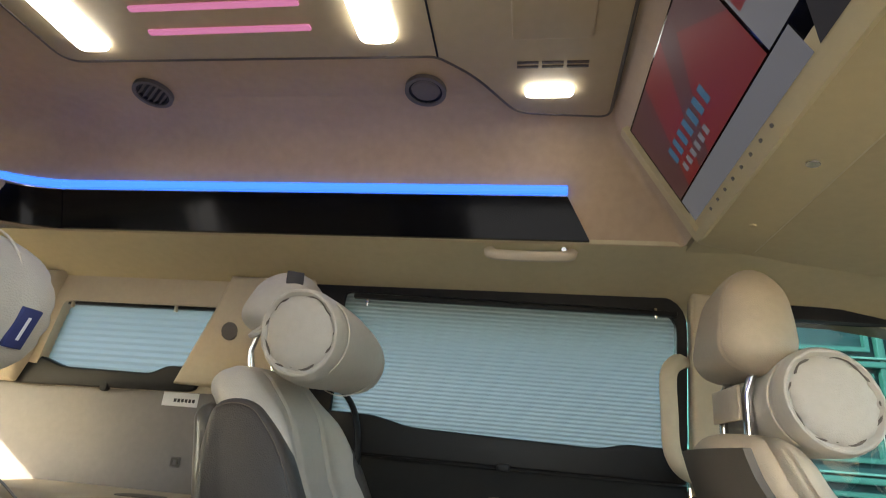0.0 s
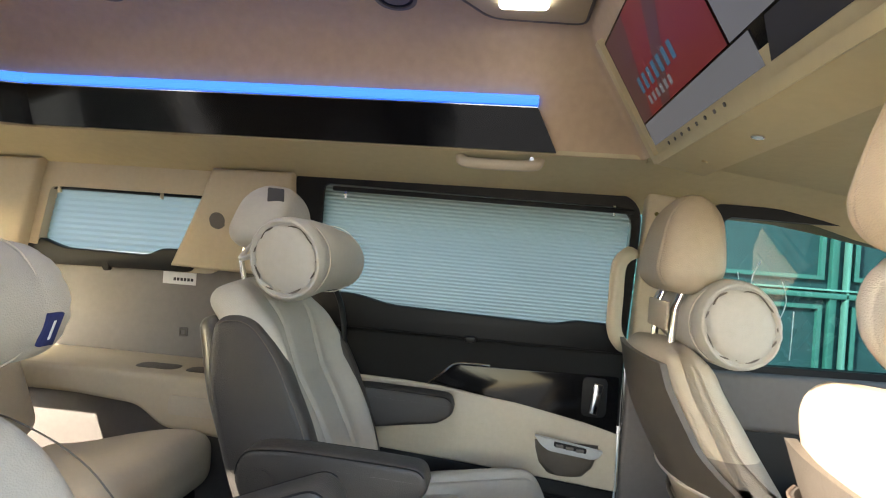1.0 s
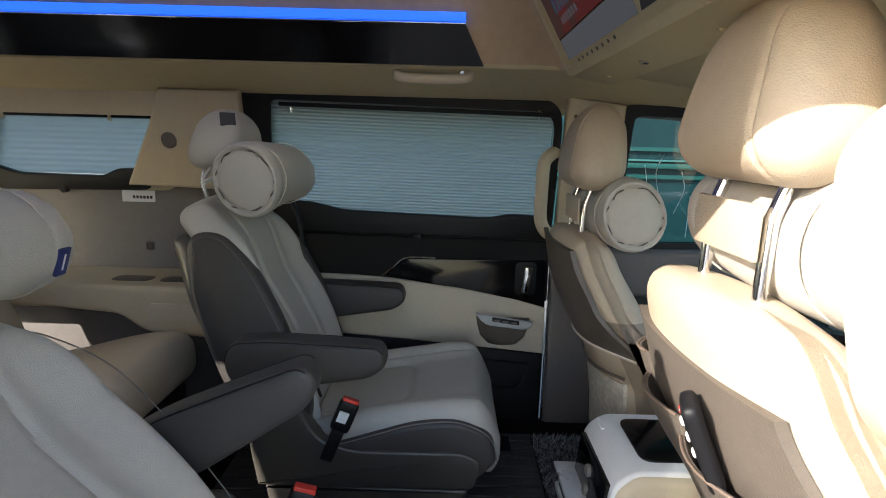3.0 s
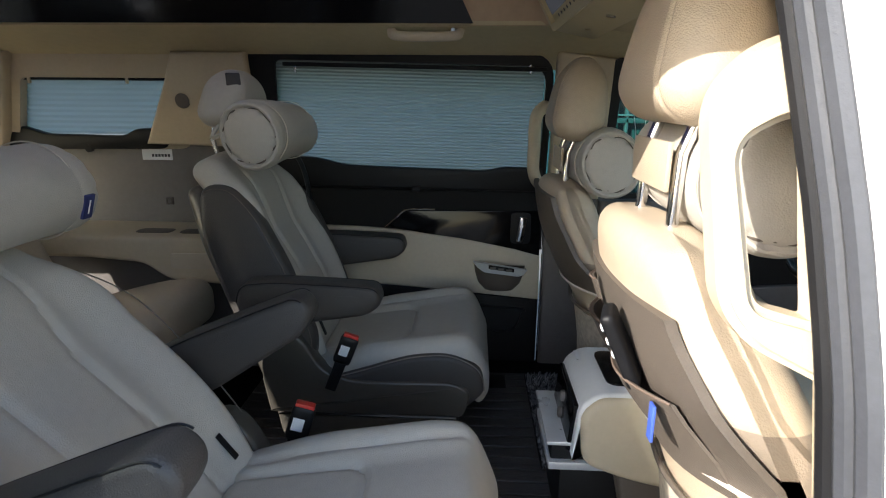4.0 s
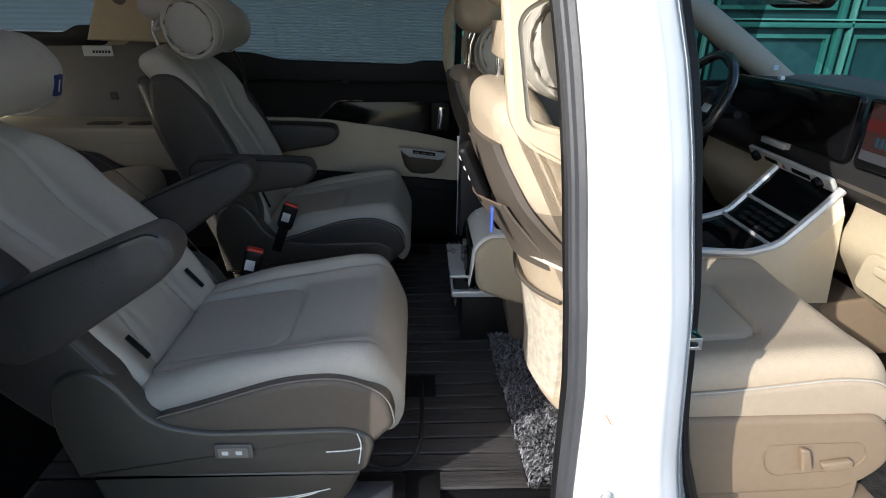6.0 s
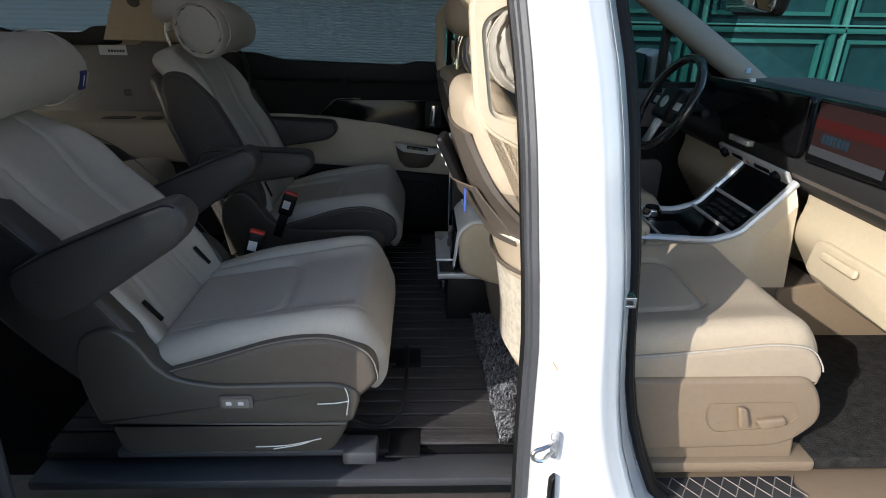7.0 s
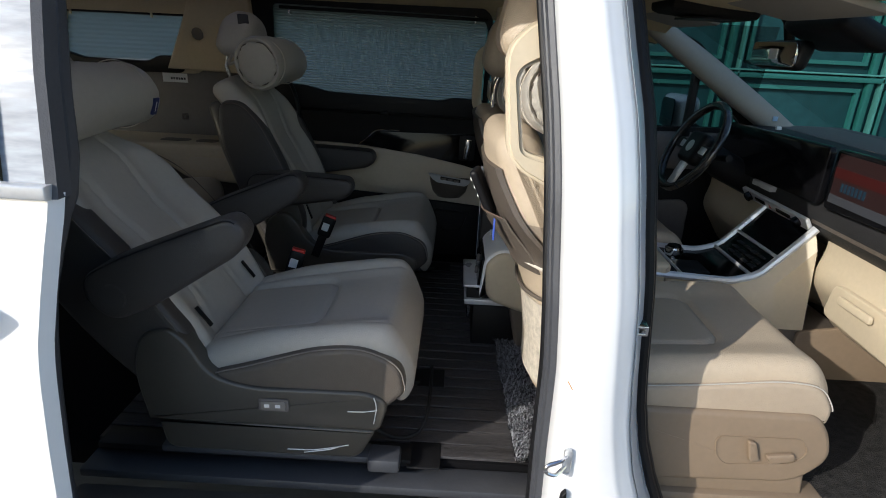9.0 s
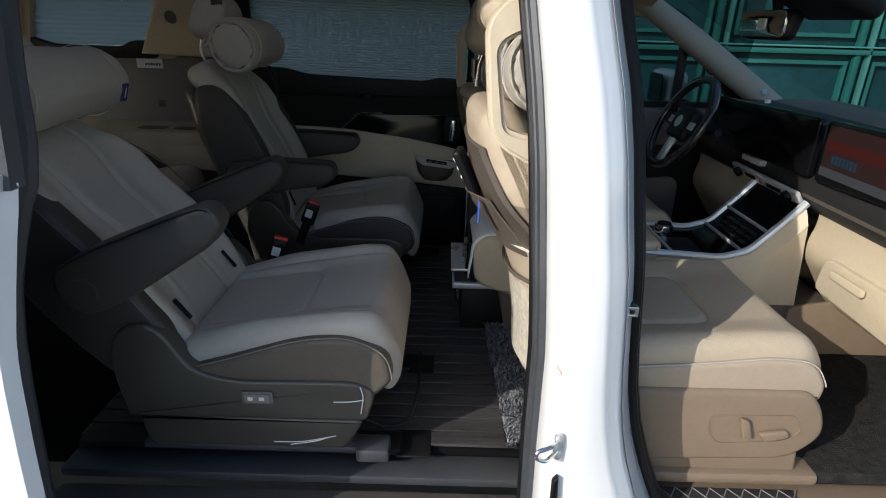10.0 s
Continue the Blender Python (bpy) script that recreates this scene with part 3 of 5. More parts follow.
# grab handle over the window
h = thing("grab_handle", "cream plastic grab handle on the headliner", "grab handle", (0, 0.58, 1.62))
pts = spline([(-0.118, 0.60, 1.675), (-0.116, 0.578, 1.652), (-0.092, 0.562, 1.634), (0.066, 0.562, 1.634), (0.090, 0.578, 1.652), (0.092, 0.60, 1.675)], 6)
part("grip", tube(pts, 0.0125, 10, flat=1.2), BEIGE, h)
part("cap", disc((0.070, 0.560, 1.652), (0, -1, -0.4), 0.006, 0.006, 12, 0.001), CHROME, h)
for x in (-0.108, 0.083):
    part("foot", pad(0.045, 0.05, 0.03, 0.012, (8, 8, 6), m=pose(x, 0.60, 1.662, -25, 0, 0)), BEIGE, h)

# ---- left rear quarter ----
q = thing("rear_quarter_trim", "grey and cream rear quarter trim with a shelf", "side trim", (-1.2, WY, 0.44), kind="structure")
qo = rounded([(-1.62, 1.255, 0.02), (-0.90, 1.265, 0.05), (-0.90, 1.60, 0.02), (-1.50, 1.60, 0.03)], 0.03, 5)
qi = rounded([(-1.55, 1.31, 0.02), (-0.95, 1.31, 0.03), (-0.93, 1.515, 0.01), (-1.465, 1.515, 0.02)], 0.02, 5)
part("window_frame", ring(qo, qi, WY + 0.0, WY + 0.05, lift=wall_lean), BEIGE, q)
part("blind", shade("blind", [(-1.47, 1.53), (-0.92, 1.53)], [(-1.57, 1.315), (-0.94, 1.315)], 11, WY + 0.035, ""), SHADE, q, "pale pleated blind", smooth=0)
tray = rounded([(-1.62, 1.35, 0.01), (-1.55, 1.345, 0.02), (-1.45, 1.315, 0.02), (-1.15, 1.312, 0.02), (-1.10, 1.338, 0.02), (-0.97, 1.338, 0.02), (-0.99, 1.265, 0.03), (-1.62, 1.255, 0.02)], 0.02, 4)
part("window_sill", slab(tray, WY - 0.035, WY + 0.0, "y", 0.006), BLACK, q, "black stepped window tray")
part("blind_rail", box(-1.47, -0.92, WY - 0.075, WY - 0.055, 1.506, 1.518, 0.003), BLACK, q)
for x in (-1.445, -1.087):
    part("blind_clip", box(x - 0.005, x + 0.005, WY - 0.08, WY - 0.07, 1.495, 1.525, 0.002), BEIGE, q)
part("sill_knob", disc((-1.29, WY - 0.03, 1.262), (0, -1, 0), 0.013, 0.02, 12), BLACK, q)
part("grey_trim", slab([(-2.15, 1.27), (-0.64, 1.285), (-0.64, 0.96), (-2.15, 0.96)], WY - 0.012, WY + 0.06, "y", 0.01), QUARTER, q, "grey soft side trim")
pill = [(-1.05, 1.285), (-0.635, 1.275), (-0.635, 1.60), (-0.89, 1.60), (-0.93, 1.50)]
part("pillar_cover", slab(pill, WY - 0.045, WY + 0.02, "y", 0.015, lift=wall_lean), BEIGE, q, "cream pillar cover")
part("rear_pillar", slab([(-2.15, 1.26), (-1.60, 1.26), (-1.47, 1.60), (-2.15, 1.60)], WY - 0.045, WY + 0.03, "y", 0.02, lift=wall_lean), BEIGE, q, "cream rear pillar cover")
b = disc((-0.875, WY - 0.112, 1.44), (0, -1, -0.2), 0.028, 0.008, 24, 0.003)
part("speaker_cover", b, TRIMGREY, q, "round grey speaker cover")
shelf = rounded([(-2.15, 0.985), (-0.62, 0.985), (-0.62, 0.812), (-0.70, 0.815), (-0.92, 0.833), (-1.0, 0.89), (-1.2, 0.905), (-2.15, 0.905)], 0.03, 4)
sh = part("shelf", slab(shelf, 0.60, 0.87, "y", 0.016), BEIGE, q, "cream moulded shelf")
part("shelf_cup", slab(quad(-1.06, -0.93, 0.66, 0.73, 0.03), 0.981, 0.9868, "z", 0.001), BROWN, sh, "cup recess")
part("shelf_cup", slab(quad(-0.90, -0.80, 0.66, 0.73, 0.03), 0.981, 0.9868, "z", 0.001), BROWN, sh, "cup recess")
part("shelf_groove", slab(quad(-0.90, -0.70, 0.875, 0.93, 0.015), 0.597, 0.603, "y", 0.002), CREAM, sh)
part("lower_trim", box(-2.15, -0.64, 0.74, 0.88, 0.42, 0.92, 0.02), TRIMGREY, q, "dark grey lower trim")
part("anchor_mark", box(-1.03, -1.0, WY - 0.016, WY - 0.010, 1.052, 1.082, 0.004), TRIMGREY, q)
part("anchor_ring", ring(quad(-1.026, -1.004, 1.056, 1.078, 0.004), quad(-1.022, -1.008, 1.060, 1.074, 0.003), WY - 0.019, WY - 0.015), BROWN, q)
lb = thing("warning_label", "white paper warning label on clear film", "label", (-1.04, WY - 0.014, 1.23))
part("film", box(-1.10, -0.985, WY - 0.0155, WY - 0.0125, 1.222, 1.262, 0), LABEL, lb)
for k in range(6):
    part("bar", box(-1.062 + 0.012 * k, -1.054 + 0.012 * k, WY - 0.0168, WY - 0.0150, 1.234, 1.244, 0), INK, lb)

# ---- left front: pillar, window, door ----
f = thing("front_side_left", "cream front pillar trim, door and window", "side trim", (0.8, WY, 0.44), kind="structure")
part("pillar", slab([(0.412, 1.10), (0.60, 1.10), (0.60, 1.585), (0.412, 1.61)], WY - 0.03, WY + 0.03, "y", 0.015, lift=wall_lean), BEIGE, f)
part("pillar_lower", slab([(0.412, 1.11), (0.62, 1.11), (0.62, 0.42), (0.412, 0.42)], WY - 0.02, WY + 0.05, "y", 0.015), TRIMGREY, f)
part("door_top", slab([(0.60, 1.10), (1.75, 1.12), (1.75, 0.95), (0.60, 0.93)], WY - 0.04, WY + 0.05, "y", 0.02), TRIMGREY, f)
part("door_lower", slab([(0.60, 0.94), (1.75, 0.96), (1.75, 0.42), (0.60, 0.42)], WY - 0.02, WY + 0.05, "y", 0.02), BLACK, f)
part("window_frame", ring(rounded([(0.60, 1.08), (1.72, 1.10), (1.30, 1.50), (1.12, 1.58), (0.60, 1.59)], 0.03), rounded([(0.635, 1.12), (1.60, 1.14), (1.26, 1.46), (1.10, 1.545), (0.635, 1.555)], 0.03), WY + 0.0, WY + 0.04, lift=wall_lean), BLACK, f)
part("glass", loft([[wall_lean(Vector((x, WY + 0.025, z))) for z in (1.09, 1.35, 1.58)] for x in (0.62, 1.62)], caps=False, closed=False), TINT, f)
part("window_post", box(1.30, 1.33, WY - 0.07, WY - 0.03, 1.10, 1.45, 0.005), BLACK, f)
part("yellow_tag", disc((0.44, 0.742, 1.547), (0, -1, 0), 0.006, 0.006, 10, 0.001), glow("yellow_tag", (0.7, 0.55, 0.02), 0.0), f)
CLING = surface("clear_film", (0.55, 0.62, 0.63), 0.15, 0.3, 8, 0.6, 20)
random.seed(5)
# Opaque pale streaks paint the film's folds together with reflections on them.
for k in range(4):
    x, z = 0.68 + 0.055 * k + random.uniform(-0.02, 0.02), random.uniform(1.25, 1.45)
    b = tube(spline([(x, WY - 0.085, z), (x + random.uniform(-0.02, 0.02), WY - 0.08, z - 0.06), (x + random.uniform(-0.012, 0.012), WY - 0.075, z - 0.14)], 5), 0.0014, 5)
    part("film_streak", b, CLING, f, "pale streak painted for a film fold and its reflection")

for sy, x, nm in ((1, 0.385, "left"), (-1, 0.42, "right")):
    gh = thing("pillar_grip", "cream moulded grip handle on the door pillar", "grab handle", (x, 0.8 * sy, 1.15), "pillar grips")
    y0 = 0.79 * sy
    if sy > 0:
        line = [(0.415, y0 + 0.03, 1.44), (0.375, y0 - 0.01, 1.425), (0.352, y0 - 0.015, 1.39), (0.35, y0 - 0.015, 1.30), (0.352, y0 - 0.01, 1.21), (0.375, y0 - 0.005, 1.165), (0.415, y0 + 0.03, 1.15)]
        part("grip", tube(spline(line, 6), 0.017, 10, flat=1.3), BEIGE, gh)
    else:
        o = rounded([(0.358, 1.455, 0.05), (0.405, 1.505, 0.03), (0.470, 1.525, 0.01), (0.480, 1.187, 0.01), (0.452, 1.200, 0.03), (0.398, 1.227, 0.04), (0.372, 1.262, 0.05)], 0.03, 6)
        i = rounded([(0.387, 1.412, 0.025), (0.428, 1.434, 0.012), (0.455, 1.438, 0.005), (0.462, 1.248, 0.005), (0.448, 1.252, 0.008), (0.430, 1.256, 0.012), (0.405, 1.264, 0.02)], 0.02, 6)
        bm = ring(o, i, -0.765, -0.722)
        for v in bm.verts:
            v.co.y += 0.25 * (v.co.z - 1.12)
        bmesh.ops.bevel(bm, geom=[e for e in bm.edges if e.is_manifold and e.calc_face_angle(0) > 1.2], offset=0.008, segments=3, affect="EDGES")
        g_ = part("grip", bm, BEIGE, gh)
        for z in (1.225, 1.475):
            part("mount_cover", disc((0.440, -0.763 + 0.25 * (z - 1.12), z), (0, -1, 0.25), 0.009, 0.006, 16, 0.002), BEIGE, g_)


# ---- second-row seats ----
def pillow(root_name, c, length, r, label, tag_end, squash=1.0, turn=0.0):
    """A bolster lying across the seat, with gathered ends."""
    p = thing(root_name, label, "pillow", (c[0], c[1], c[2] - r), "neck pillows")
    m = pose(c[0], c[1], c[2], 0, 0, turn)
    rings, S = [], 96
    half = [(0.512, 0.06), (0.510, 0.30), (0.505, 0.52), (0.496, 0.68), (0.482, 0.76), (0.472, 0.795), (0.480, 0.83), (0.490, 0.87), (0.488, 0.915), (0.474, 0.95), (0.462, 0.955), (0.450, 0.975), (0.42, 0.992), (0.375, 0.995), (0.365, 0.982), (0.355, 0.995), (0.2, 1.0)]
    prof = [(-u, k) for u, k in half] + [(0.0, 1.008)] + half[::-1]
    for u, k in prof:
        ringp = []
        for i in range(S):
            a = 2 * math.pi * i / S
            edge = max(0.0, 1 - abs(k - 0.83) / 0.15) if abs(u) > 0.44 else 0
            fold = abs(math.sin(a * 6 + 0.6 * math.sin(3 * a) + 0.4 * math.sin(5 * a + 1))) ** 0.6 - 0.65
            w = 1 + 0.05 * edge * fold + 0.006 * (edge > 0.3) * math.sin(23 * a)
            v = u + 0.014 * edge * fold * math.copysign(1, u)
            sag = 0.006 * math.sin(2 * a + 5 * u)
            ringp.append(m @ Vector((math.cos(a) * (r * k * w + sag * k), v * length, math.sin(a) * (r * k * w + sag * k) * squash)))
        rings.append(ringp)
    part("cover", loft(rings), LEATHER, p)
    for u in (-0.476, 0.476):
        pts = [m @ Vector((math.cos(a) * r * 0.80 * (1 + 0.05 * math.sin(6.5 * a)), u * length, math.sin(a) * r * 0.80 * (1 + 0.05 * math.sin(6.5 * a)) * squash)) for a in np.linspace(0, 2 * math.pi, 61)[:-1]]
        part("gather_cord", tube(pts, 0.0025, 6, closed=True), BROWN, p)
    for u in (-0.36, 0.36):
        pts = [m @ Vector((math.cos(a) * r * 1.001, u * length, math.sin(a) * r * 1.001 * squash)) for a in np.linspace(0, 2 * math.pi, 45)[:-1]]
        part("seam", tube(pts, 0.0016, 5, closed=True), STITCH, p)
    if tag_end:
        b = box(-0.003, 0.003, -0.013, 0.013, -0.024, 0.024, 0.001)
        a = radians(-18)
        b.transform(m @ Matrix.Translation((math.cos(a) * r * 1.06, tag_end * length * 0.40, math.sin(a) * r * 1.06)) @ pose(0, 0, 0, 0, 18, 0))
        t = part("tag", b, NAVY, p, "navy woven tag")
        b = box(0.003, 0.0036, -0.002, 0.002, -0.014, 0.014, 0)
        b.transform(m @ Matrix.Translation((math.cos(a) * r * 1.06, tag_end * length * 0.40, math.sin(a) * r * 1.06)) @ pose(0, 0, 0, 0, 18, 0))
        part("bar", b, LABEL, t)
    return p


def armrest(seat, y, pivot, angle, length, name="armrest"):
    """A padded armrest that turns about a pivot at its rear end."""
    o = [(-0.062, 0.012, 0.05), (-0.04, 0.066, 0.05), (0.05, 0.072, 0.05), (length - 0.08, 0.058, 0.05), (length, 0.05, 0.035), (length + 0.012, 0.005, 0.04), (length - 0.03, -0.028, 0.05), (0.05, -0.058, 0.06), (-0.04, -0.05, 0.05)]
    bm = slab(rounded(o, 0.04, 6), -0.037, 0.037, "y", 0.014, 4)
    m = Matrix.Translation((pivot[0], y, pivot[1])) @ pose(0, 0, 0, 0, -angle, 0)
    bm.transform(m)
    arm = part(name, bm, TAUPE, seat, "dark taupe padded armrest")
    top = [(x, z) for x, z in rounded(o, 0.04, 6)]
    for s in (-1, 1):
        pts = [m @ Vector((x * 0.985 + 0.002, 0.0345 * s, z * 0.90 + 0.003)) for x, z in top[3:34]]
        part("seam", tube(pts, 0.0016, 5), BLACK, arm)
        b = disc((0, 0.0375 * s, 0), (0, s, 0), 0.030, 0.006, 24, 0.002)
        b.transform(m)
        part("pivot_cap", b, TAUPE, arm)
    return arm


def second_row_seat(yc, recline, arm_angle, side, label, x0=0.0, sink=0.0):
    """side: +1 when the door lies on the left (+y)."""
    s = thing("captain_seat", label, "car seat", (-0.1, yc, Z0), "second-row seats")
    W = 0.485

    def cushion(x, y, z):
        u, a = x, abs(y)
        top = ramp(-0.01, 0.05, z)
        base = 0.668 + 0.155 * (u + 0.26) - 0.09 * ramp(0.17, 0.27, u) ** 2
        dz = 0.030 * ramp(0.12, 0.22, a) * ramp(-0.3, -0.05, u) * (1 - 0.6 * ramp(0.12, 0.25, u))
        sd = max(a - 0.135, u - 0.02)
        if a > 0.085 and u > -0.03:
            sd = math.hypot(a - 0.085, u + 0.03) - 0.05
        dz -= 0.0105 * math.exp(-(sd / 0.007) ** 2) + 0.004 * ramp(0.01, -0.02, sd)
        line = a - (0.175 + 0.02 * u)
        dz -= 0.009 * math.exp(-(line / 0.007) ** 2) * ramp(-0.26, -0.2, u) * ramp(0.24, 0.16, u)
        w = y * (1 + 0.02 * ramp(-0.1, 0.15, u) - 0.10 * ramp(0.18, 0.27, u))
        return (x - 0.065 + x0 + 0.018 * ramp(0.0, -0.06, z) * ramp(0.1, 0.26, u) * -1, w + yc, base - sink + z + dz * top)
    part("cushion", pad(0.53, W, 0.15, 0.045, (76, 72, 12), cushion), LEATHER, s, "grey-beige leather cushion with stitched insert")
    for sd in (-1, 1):
        o = [(-0.275, 0.705), (-0.20, 0.726, 0.08), (-0.02, 0.786, 0.12), (0.09, 0.794, 0.1), (0.172, 0.752, 0.06), (0.186, 0.680, 0.02), (0.135, 0.628, 0.02), (-0.05, 0.645, 0.05), (-0.26, 0.66, 0.02)]
        o = [(p[0] + x0, p[1] - sink, *p[2:]) for p in o]
        out = rounded(o, 0.03, 6)
        y1 = yc + sd * 0.266
        # Same leather in two tones: lighter near the open door, darker for the shaded seat.
        part("side_bolster", slab(out, min(y1, y1 - sd * 0.06), max(y1, y1 - sd * 0.06), "y", 0.016, 4), BROWN if side < 0 else TAUPE, s, "taupe side bolster with pale piping")
        pts = [(x, y1 - sd * 0.003, z) for x, z in out[2:38]]
        part("piping", tube(pts, 0.0017, 6), QUARTER, s)
    base = [(-0.425, 0.50, 0.03), (-0.452, 0.70, 0.06), (-0.43, 0.80, 0.05), (-0.36, 0.825, 0.04), (-0.318, 0.79, 0.05), (-0.275, 0.705, 0.08), (-0.18, 0.678, 0.06), (0.10, 0.682, 0.04), (0.148, 0.655, 0.03), (0.125, 0.575, 0.02), (-0.43, 0.575, 0.004)]
    base = [(p[0] + x0, *p[1:]) for p in base]
    out = rounded(base[1:], 0.03, 6)
    low = rounded([(-0.415 + x0, 0.573, 0.004), (0.118 + x0, 0.573, 0.02), (0.075 + x0, 0.485, 0.03), (-0.40 + x0, 0.485, 0.03)], 0.02, 5)
    for sd in (-1, 1):
        y1 = yc + sd * 0.275
        c = part("base_cover", slab(out, min(y1, y1 - sd * 0.055), max(y1, y1 - sd * 0.055), "y", 0.008, 3), DARKTAUPE, s, "glossy taupe plastic base cover")
        part("base_skirt", slab(low, min(y1 - sd * 0.008, y1 - sd * 0.05), max(y1 - sd * 0.008, y1 - sd * 0.05), "y", 0.010, 3), DARKTAUPE, s)
        if sd == side:
            o = quad(-0.160 + x0, -0.088 + x0, 0.622, 0.655, 0.006)
            part("switch_frame", slab(o, min(y1, y1 + sd * 0.006), max(y1, y1 + sd * 0.006), "y", 0.002), TRIMGREY, c)
            part("switch_plate", slab(quad(-0.153 + x0, -0.095 + x0, 0.627, 0.650, 0.004), min(y1 + sd * 0.005, y1 + sd * 0.009), max(y1 + sd * 0.005, y1 + sd * 0.009), "y", 0.001), QUARTER, c, "grey heater switches")
            for k in (0, 1):
                part("switch_mark", box(-0.145 + 0.026 * k + x0, -0.133 + 0.026 * k + x0, y1 + sd * 0.0085 - 0.001, y1 + sd * 0.0085 + 0.001, 0.634, 0.643, 0), LABEL, c)
    if side < 0:
        FILM = LABEL
        # White tubes paint the glossy highlights along creases of the wrapping film.
        for pts in (((-0.10, 0.505), (-0.03, 0.508), (0.05, 0.527)), ((-0.06, 0.498), (0.0, 0.510), (0.03, 0.522)), ((0.05, 0.63), (0.09, 0.632), (0.12, 0.638)), ((0.112, 0.672), (0.118, 0.645), (0.112, 0.60))):
            part("film_glint", tube(spline([(x, yc - 0.2765 + (0.008 if z < 0.57 else 0), z) for x, z in pts], 4), 0.0014, 5), FILM, s, "painted white glint on creased clear wrapping film")
    part("frame", box(-0.40 + x0, 0.07 + x0, yc - 0.20, yc + 0.20, 0.49, 0.66, 0.02), BLACK, s)

    hip = Matrix.Translation((-0.315 + x0, yc, 0.70)) @ pose(0, 0, 0, 0, -recline, 0)

    def back(x, y, z):
        t, a = (z + 0.33) / 0.66, abs(y)
        wide = 1 - 0.05 * ramp(0.25, 0.0, t) - 0.17 * ramp(0.62, 1.0, t) ** 1.3
        front = ramp(0, 0.05, x)
        d = 0.034 * ramp(0.12, 0.21, a) * ramp(0.95, 0.7, t) * front
        d += 0.025 * math.sin(math.pi * min(1, t * 1.6)) * front
        l1 = a - (0.125 - 0.045 * math.sin(math.pi * t))
        l2 = a - (0.06 + 0.03 * t)
        d -= (0.007 * math.exp(-(l1 / 0.007) ** 2) + 0.0045 * math.exp(-(l2 / 0.009) ** 2) * ramp(0.9, 0.7, t) * ramp(0.1, 0.3, t)) * front
        return (x + d - 0.045 - 0.035 * ramp(0.8, 1.0, t), y * wide, z + 0.31 + 0.02 * math.cos(y * 6) * ramp(0.7, 1, t))
    part("backrest", pad(0.10, 0.475 if side < 0 else 0.455, 0.66, 0.042, (12, 72, 80), back, hip), LEATHER, s, "grey-beige leather backrest with stitched panels")
    edge = 0.262 if side < 0 else 0.250
    for sd in (-1, 1):
        o = [(-0.125, 0.02, 0.03), (-0.02, -0.03, 0.05), (0.050, 0.06, 0.08), (0.058, 0.28, 0.1), (0.036, 0.46, 0.1), (-0.02, 0.565, 0.06), (-0.10, 0.585, 0.05), (-0.14, 0.47, 0.1), (-0.15, 0.2, 0.1)]
        out = rounded(o, 0.04, 6)

        def flare(c, sd=sd):
            t = c.z / 0.6
            return Vector((c.x, c.y * (1 - 0.14 * ramp(0.62, 1.0, t)), c.z))
        bm = slab(out, min(sd * 0.185, sd * edge), max(sd * 0.185, sd * edge), "y", 0.02, 4, flare)
        if side < 0 and sd > 0:
            bmesh.ops.translate(bm, verts=bm.verts, vec=(-0.045, -0.012, 0))
        bm.transform(hip)
        c = part("side_panel", bm, TAUPE, s, "dark taupe backrest side")
        pts = [hip @ flare(Vector((x * 0.93 - 0.004, sd * edge, 0.27 + (z - 0.27) * 0.965))) for x, z in out[8:46]]
        part("piping", tube(pts, 0.0014, 5), BROWN, c)
        b = box(0.045, 0.049, sd * 0.155 - 0.007, sd * 0.155 + 0.007, 0.055, 0.115, 0.001)
        b.transform(hip)
        part("belt_slot", b, BLACK, s)
    bm = pad(0.06, 0.46, 0.60, 0.028, (6, 24, 30), lambda x, y, z: (x - 0.125 - 0.02 * math.cos(y * 6), y * (1 - 0.2 * ramp(0.1, 0.32, z)), z + 0.29), hip)
    part("back_shell", bm, DARKTAUPE, s)
    for dy in (-0.06, 0.06):
        bm = tube([(-0.085, dy, 0.60), (-0.075, dy, 0.70), (-0.03, dy, 0.77)], 0.007, 10)
        bm.transform(hip)
        part("headrest_post", bm, CHROME, s, "chrome headrest post")

    cap = hip @ pose(-0.03, 0, 0.765, 0, 26, 0)

    def head(x, y, z):
        t = (z + 0.075) / 0.15
        return (x * (1.1 - 0.25 * t) + 0.03, y * (1.05 - 0.12 * t - 0.45 * max(0, t) ** 2), z + 0.035 + 0.014 * math.cos(y * 11) * t)
    hr = part("headrest", pad(0.13, 0.295, 0.15, 0.052, (16, 40, 20), head, cap), LEATHER, s)
    if side > 0:
        bm = box(-0.0195, 0.0195, -0.003, 0.003, -0.0195, 0.0195, 0.003, m=pose(-0.541, yc - 0.080, 1.500, -24, 0, 28))
        part("emblem", bm, INK, hr, "small dark square badge")
    piv = hip @ Vector((-0.03, 0, 0.235))
    for sd in (-1, 1):
        dx, dz = ((0.042, 0.045) if sd < 0 else (0.012, 0.010)) if side < 0 else (0, 0)
        armrest(s, yc + sd * 0.283, (piv.x - 0.005 + dx, piv.z + dz), arm_angle, 0.325)
    return s, hip


seat_r, hip_r = second_row_seat(-0.455, 36, 27, -1, "grey-beige leather captain seat with raised armrests, reclined")
seat_l, hip_l = second_row_seat(0.47, 20, 2, 1, "grey-beige leather captain seat with level armrests", sink=0.03)
pillow("neck_pillow", (-0.455, 0.435, 1.352), 0.37, 0.089, "grey-beige leather bolster pillow tied to the headrest", 0)
pillow("neck_pillow", (-0.685, -0.40, 1.278), 0.46, 0.092, "grey-beige leather bolster pillow with a navy tag", 1)
